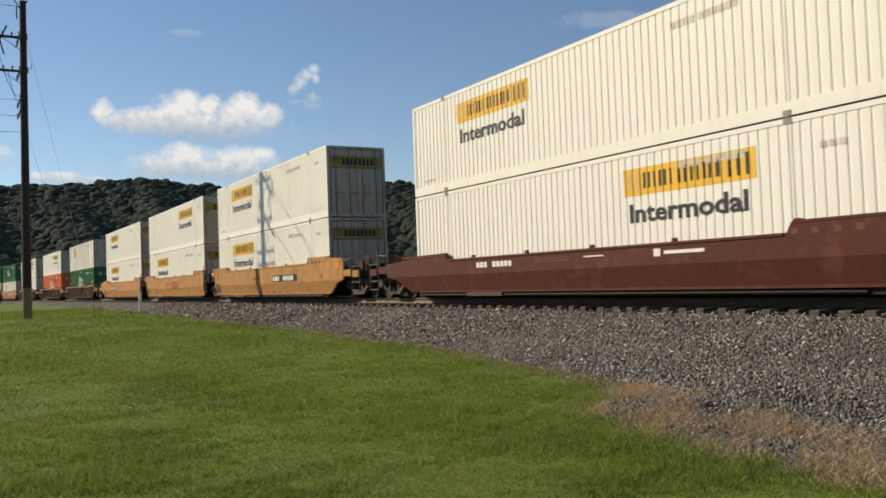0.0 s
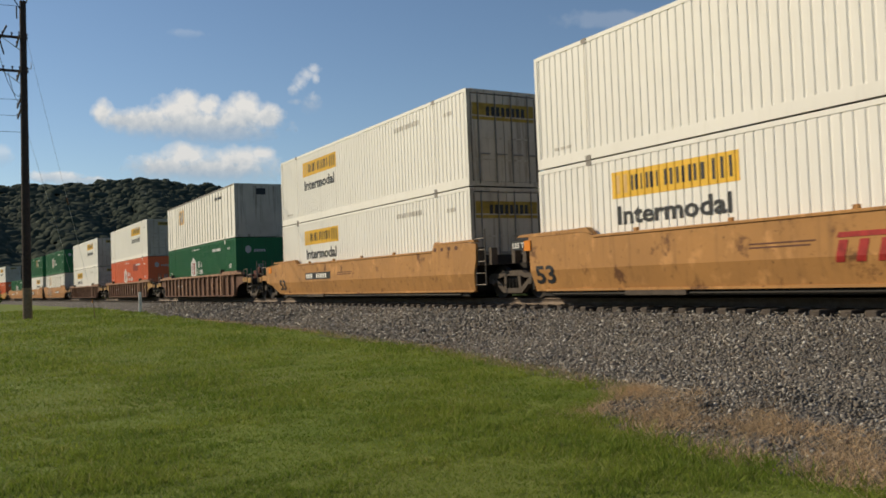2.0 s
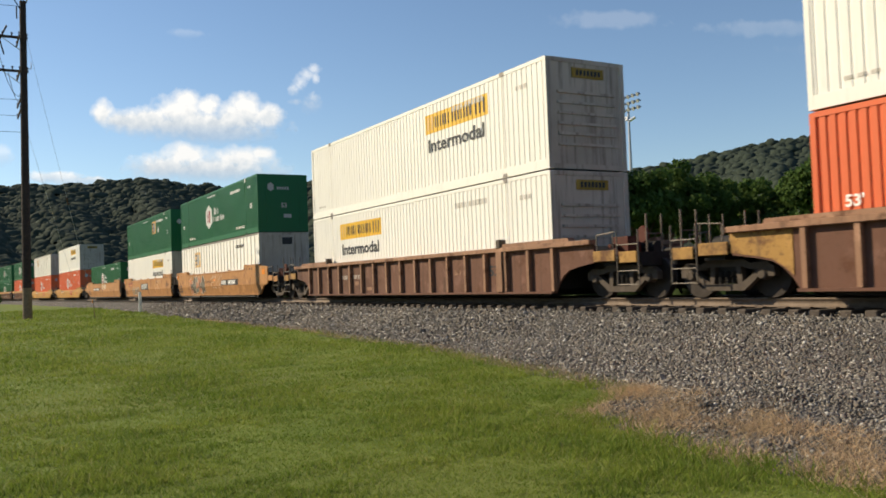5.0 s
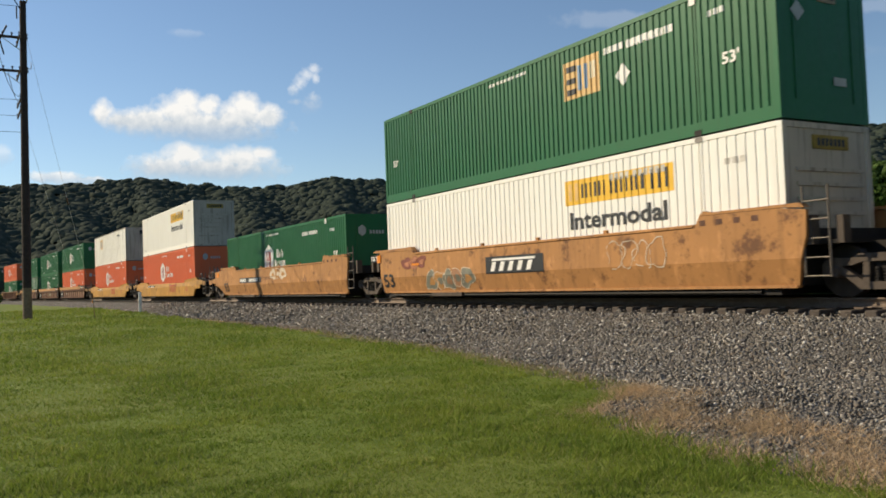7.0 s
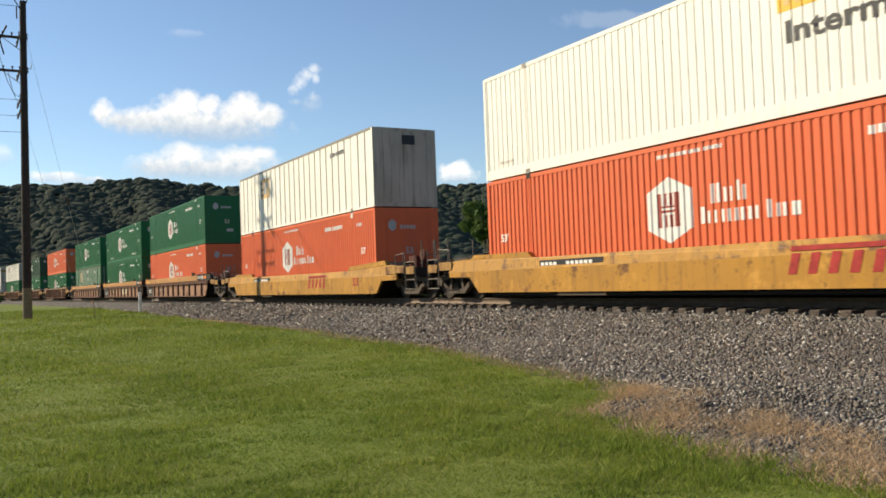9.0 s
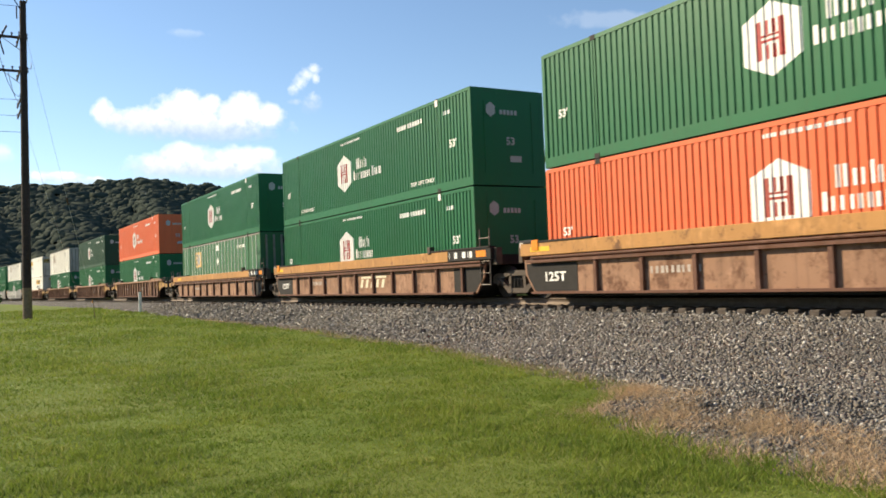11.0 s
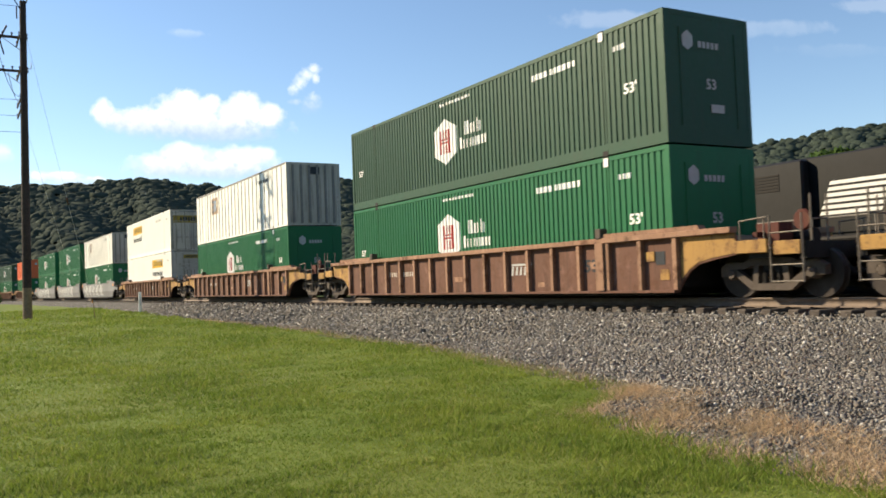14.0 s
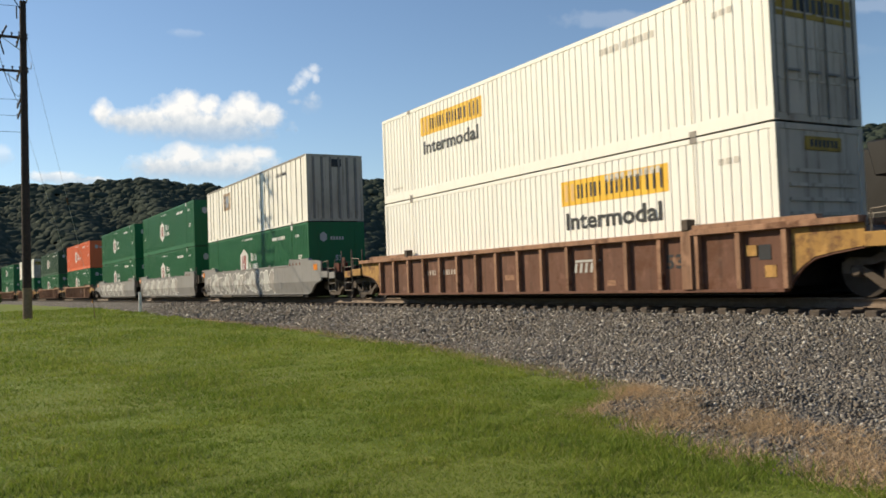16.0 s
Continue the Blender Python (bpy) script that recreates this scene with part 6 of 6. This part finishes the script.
hz_az, hz_d = np.arange(-112, 248.1, 0.75), np.concatenate([np.linspace(280, 640, 25), [700, 800, 1000]])
AZ, DD = np.meshgrid(hz_az, hz_d, indexing="ij")
hco = np.stack([EYE[0] + DD * np.sin(np.radians(AZ)), EYE[1] + DD * np.cos(np.radians(AZ)), hill_height(AZ, DD)], -1).reshape(-1, 3)
hi = np.arange(AZ.size).reshape(AZ.shape)
hq = np.stack([hi[:-1, :-1], hi[1:, :-1], hi[1:, 1:], hi[:-1, 1:]], -1).reshape(-1, 4)
tagged(new("hill", big_mesh("hill", hco, hq, WOODS, 4)), "dark wooded ridge behind the railway, added unseen ring blocking low skylight", "hill", kind="structure")
rh = np.random.RandomState(77)
n_h = 12500
h_az = rh.uniform(-92, -27, n_h)
h_d = FOOT_D + (RIDGE_D + 15 - FOOT_D) * rh.uniform(0, 1, n_h) ** 0.75
h_pts = np.stack([EYE[0] + h_d * np.sin(np.radians(h_az)), EYE[1] + h_d * np.cos(np.radians(h_az)), hill_height(h_az, h_d) + 0.2 + 1.0 * rh.uniform(0, 1, n_h)], 1)
clump_field("woods", h_pts, rh.uniform(2.4, 4.9, n_h), WOODS, 78, "dense dark green woods covering the ridge", "woods", 24, 2, (0.78, 1.05), 0.38)
t_az = rh.uniform(-92, -27, 900)
t_d = rh.uniform(585, 648, 900)
t_pts = np.stack([EYE[0] + t_d * np.sin(np.radians(t_az)), EYE[1] + t_d * np.cos(np.radians(t_az)), hill_height(t_az, t_d) + 0.8 + 2.6 * rh.uniform(0, 1, 900)], 1)
clump_field("woods", t_pts, rh.uniform(3.0, 5.6, 900), WOODS, 81, "taller trees along the crest of the ridge", "woods", 14, 2, (0.6, 0.9), 0.40)
m_az = rh.uniform(-92, -30, 200)
m_d = rh.uniform(190, 290, 200)
m_pts = np.stack([EYE[0] + m_d * np.sin(np.radians(m_az)), EYE[1] + m_d * np.cos(np.radians(m_az)), rh.uniform(1.0, 5.0, 200)], 1)
clump_field("woods", m_pts, rh.uniform(3.0, 5.0, 200), WOODS, 79, "lower green trees at the foot of the ridge", "woods")


sx = rh.uniform(-150, 12, 800)
sy = rh.uniform(13.5, 21.0, 800)
clump_field("scrub", np.stack([sx, bend_y(sx) + sy, rh.uniform(-0.7, 0.4, 800)], 1), rh.uniform(0.8, 1.7, 800), LEAF_DARK, 80, "dark green scrub beyond the second track", "scrub")


def build_bush():
    x, y = -104.0, -11.5
    root = new("bush")
    tagged(root, "dark rounded bush at the edge of the lawn", "bush")
    root.location = (x, y, float(lawn_z(x, y)))
    bm = bmesh.new()
    for k in range(6):
        rod(bm, (0, 0.2 * k - 0.5, 0), (0.3 * math.sin(k * 2.0), 0.5 * k - 1.3, 1.1), 0.05, 0.02, 5)
    part("stem", bm, BARK, root)
    r = random.Random(4)
    lobes = [(r.uniform(-1, 1), r.uniform(-1.5, 1.5), r.uniform(0.5, 1.1)) for _ in range(10)]
    co, q = leaf_cloud(lobes, [0.75] * 10, 2600, 0.13, 6)
    part("foliage", big_mesh("foliage", co, q, LEAF, 4), LEAF, root, "dense dark leaves")


build_bush()


# ---- clouds: a far backdrop of fair-weather cumulus ----
CLOUD_D = 3600.0
cloud_sheets = []


def cloud(name, cx, cy, half_w, half_h, lobes, density, rough, label, brightness=0.9, amp=1.5, soft=0.42):
    """One flat far cloud sheet; lobes: (x, y, rx, ry) in the same units as its centre, y down."""
    depth = CLOUD_D + 40.0 * len(cloud_sheets)
    k = depth / 1500.9
    base, top = max(y + ry for _, y, _, ry in lobes), min(y - ry for _, y, _, ry in lobes)
    m, nt, _ = nodes_of(name + "_vapour")
    nt.nodes.clear()
    tc = nt.nodes.new("ShaderNodeTexCoord")
    n1 = nnode(nt, "ShaderNodeTexNoise", scale=0.034 / k * rough, detail=5, rough=0.55)
    nt.links.new(tc.outputs["Object"], n1.inputs["Vector"])
    total = None
    for x, y, rx, ry in lobes:
        mp = nt.nodes.new("ShaderNodeMapping")
        mp.vector_type = "TEXTURE"
        mp.inputs["Location"].default_value = ((x - cx) * k, (cy - y) * k, 0)
        mp.inputs["Scale"].default_value = (rx * k * 1.35, ry * k * 1.35, 1000)
        nt.links.new(tc.outputs["Object"], mp.inputs["Vector"])
        ln = nt.nodes.new("ShaderNodeVectorMath")
        ln.operation = "LENGTH"
        nt.links.new(mp.outputs[0], ln.inputs[0])
        inv = nnode(nt, "ShaderNodeMath", op="SUBTRACT")
        inv.inputs[0].default_value = 1.0
        nt.links.new(ln.outputs["Value"], inv.inputs[1])
        if total is None:
            total = inv.outputs[0]
        else:
            mx = nnode(nt, "ShaderNodeMath", op="SMOOTH_MAX")
            mx.inputs[2].default_value = 0.15
            nt.links.new(total, mx.inputs[0]), nt.links.new(inv.outputs[0], mx.inputs[1])
            total = mx.outputs[0]
    off = nnode(nt, "ShaderNodeMath", op="MULTIPLY_ADD")
    off.inputs[1].default_value, off.inputs[2].default_value = amp, -0.51 * amp
    nt.links.new(n1.outputs["Fac"], off.inputs[0])
    add = nnode(nt, "ShaderNodeMath", op="ADD")
    nt.links.new(total, add.inputs[0]), nt.links.new(off.outputs[0], add.inputs[1])
    alpha = ramp(nt, add.outputs[0], [(0.0, (0, 0, 0)), (soft, (density,) * 3)])
    sep = nt.nodes.new("ShaderNodeSeparateXYZ")
    nt.links.new(tc.outputs["Object"], sep.inputs[0])
    hgt = nnode(nt, "ShaderNodeMath", op="MULTIPLY_ADD")
    hgt.inputs[1].default_value, hgt.inputs[2].default_value = 1 / ((base - top) * k), (base - cy) / (base - top)
    nt.links.new(sep.outputs[1], hgt.inputs[0])
    thin = nnode(nt, "ShaderNodeMath", op="MULTIPLY")
    fade = ramp(nt, hgt.outputs[0], [(-0.0, (0.35,) * 3), (0.36, (1, 1, 1))])
    nt.links.new(alpha, thin.inputs[0]), nt.links.new(fade, thin.inputs[1])
    mixh = nnode(nt, "ShaderNodeMath", op="MULTIPLY_ADD")
    mixh.inputs[1].default_value = 0.7
    nt.links.new(n1.outputs["Fac"], mixh.inputs[0]), nt.links.new(hgt.outputs[0], mixh.inputs[2])
    b = brightness
    # Glowing tops, blue-grey undersides: the cloud's light and shade put into colour by height.
    col = ramp(nt, mixh.outputs[0], [(0.42, (0.46 * b, 0.54 * b, 0.64 * b)), (0.72, (0.68 * b, 0.73 * b, 0.77 * b)), (1.05, (b, 0.98 * b, 0.94 * b))])
    em = nt.nodes.new("ShaderNodeEmission")
    tr = nt.nodes.new("ShaderNodeBsdfTransparent")
    ms = nt.nodes.new("ShaderNodeMixShader")
    out = nt.nodes.new("ShaderNodeOutputMaterial")
    nt.links.new(col, em.inputs[0])
    nt.links.new(thin.outputs[0], ms.inputs[0]), nt.links.new(tr.outputs[0], ms.inputs[1]), nt.links.new(em.outputs[0], ms.inputs[2])
    nt.links.new(ms.outputs[0], out.inputs[0])
    bm = bmesh.new()
    bm.faces.new([bm.verts.new((sx * half_w * k, sy * half_h * k, 0)) for sx, sy in ((-1, -1), (1, -1), (1, 1), (-1, 1))])
    ob = new(name, mesh_of(name, bm, m))
    ob.matrix_world = VIEW @ Matrix.Translation(((cx - 784) * k, (441 - cy) * k, -depth))
    cloud_sheets.append(tagged(ob, label, "cloud", kind="structure"))


cloud("cloud_bank", 335, 205, 230, 95, [(181, 200, 17, 21), (215, 213, 36, 15), (262, 210, 40, 18), (328, 178, 26, 18), (322, 203, 50, 30), (368, 188, 22, 18), (432, 186, 25, 21), (425, 208, 50, 28), (474, 206, 26, 20), (345, 222, 130, 24), (250, 216, 60, 20), (380, 236, 92, 18)], 1.0, 1.35, "bright white cumulus cloud bank with grey base", brightness=0.84, amp=0.95, soft=0.6)
cloud("cloud_low", 365, 288, 190, 62, [(328, 275, 42, 18), (425, 281, 56, 19), (292, 297, 60, 22), (375, 300, 112, 24), (462, 272, 22, 12), (325, 266, 26, 13)], 0.95, 1.35, "lower white cumulus cloud over the ridge", brightness=0.82, amp=0.95, soft=0.65)
cloud("cloud_puff", 538, 160, 100, 105, [(556, 122, 12, 8), (543, 133, 13, 11), (531, 146, 11, 12), (520, 159, 9, 10), (558, 138, 7, 10), (550, 187, 17, 14), (555, 175, 10, 9), (524, 181, 12, 5)], 0.52, 2.6, "small ragged white cloud", amp=1.2, soft=0.8)
cloud("cloud_ridge", 455, 312, 480, 35, [(100, 314, 44, 10), (808, 306, 30, 17), (150, 322, 40, 8)], 0.85, 1.0, "small white clouds on the skyline")
cloud("cloud_wisp", 330, 58, 120, 40, [(330, 60, 26, 8)], 0.13, 1.0, "faint high cloud wisp")
cloud("cloud_haze", 1270, 60, 420, 90, [(1080, 35, 80, 14), (1360, 50, 95, 12), (1490, 90, 85, 10), (1540, 10, 50, 12)], 0.12, 0.8, "faint high cloud streaks")
cloud("cloud_edge", 0, 280, 60, 60, [(0, 275, 22, 16)], 0.35, 1.0, "faint white cloud")

track("track_near", 0.0, 0.0, "main-line railway track on wooden ties in stone ballast", 5.0)
track("track_far", FAR_TRACK_Y, FAR_TRACK_Z, "second railway track beyond the passing train", 8.0)
far_bed = new("ballast_bed", grid_mesh("far_bed", np.concatenate([np.arange(-330, -60, 8), np.arange(-60, 130, 3)]), np.linspace(5.9, 10.9, 9),
                                       lambda X, Y: np.interp(Y - bend_y(X), [5.8, 6.6, 10.2, 11], [-1.06, FAR_TRACK_Z - 0.22, FAR_TRACK_Z - 0.22, -1.06]), BALLAST, lambda X, Y: Y + bend_y(X)))
tagged(far_bed, "grey stone bed of the second track", "ballast", kind="structure")

motions()
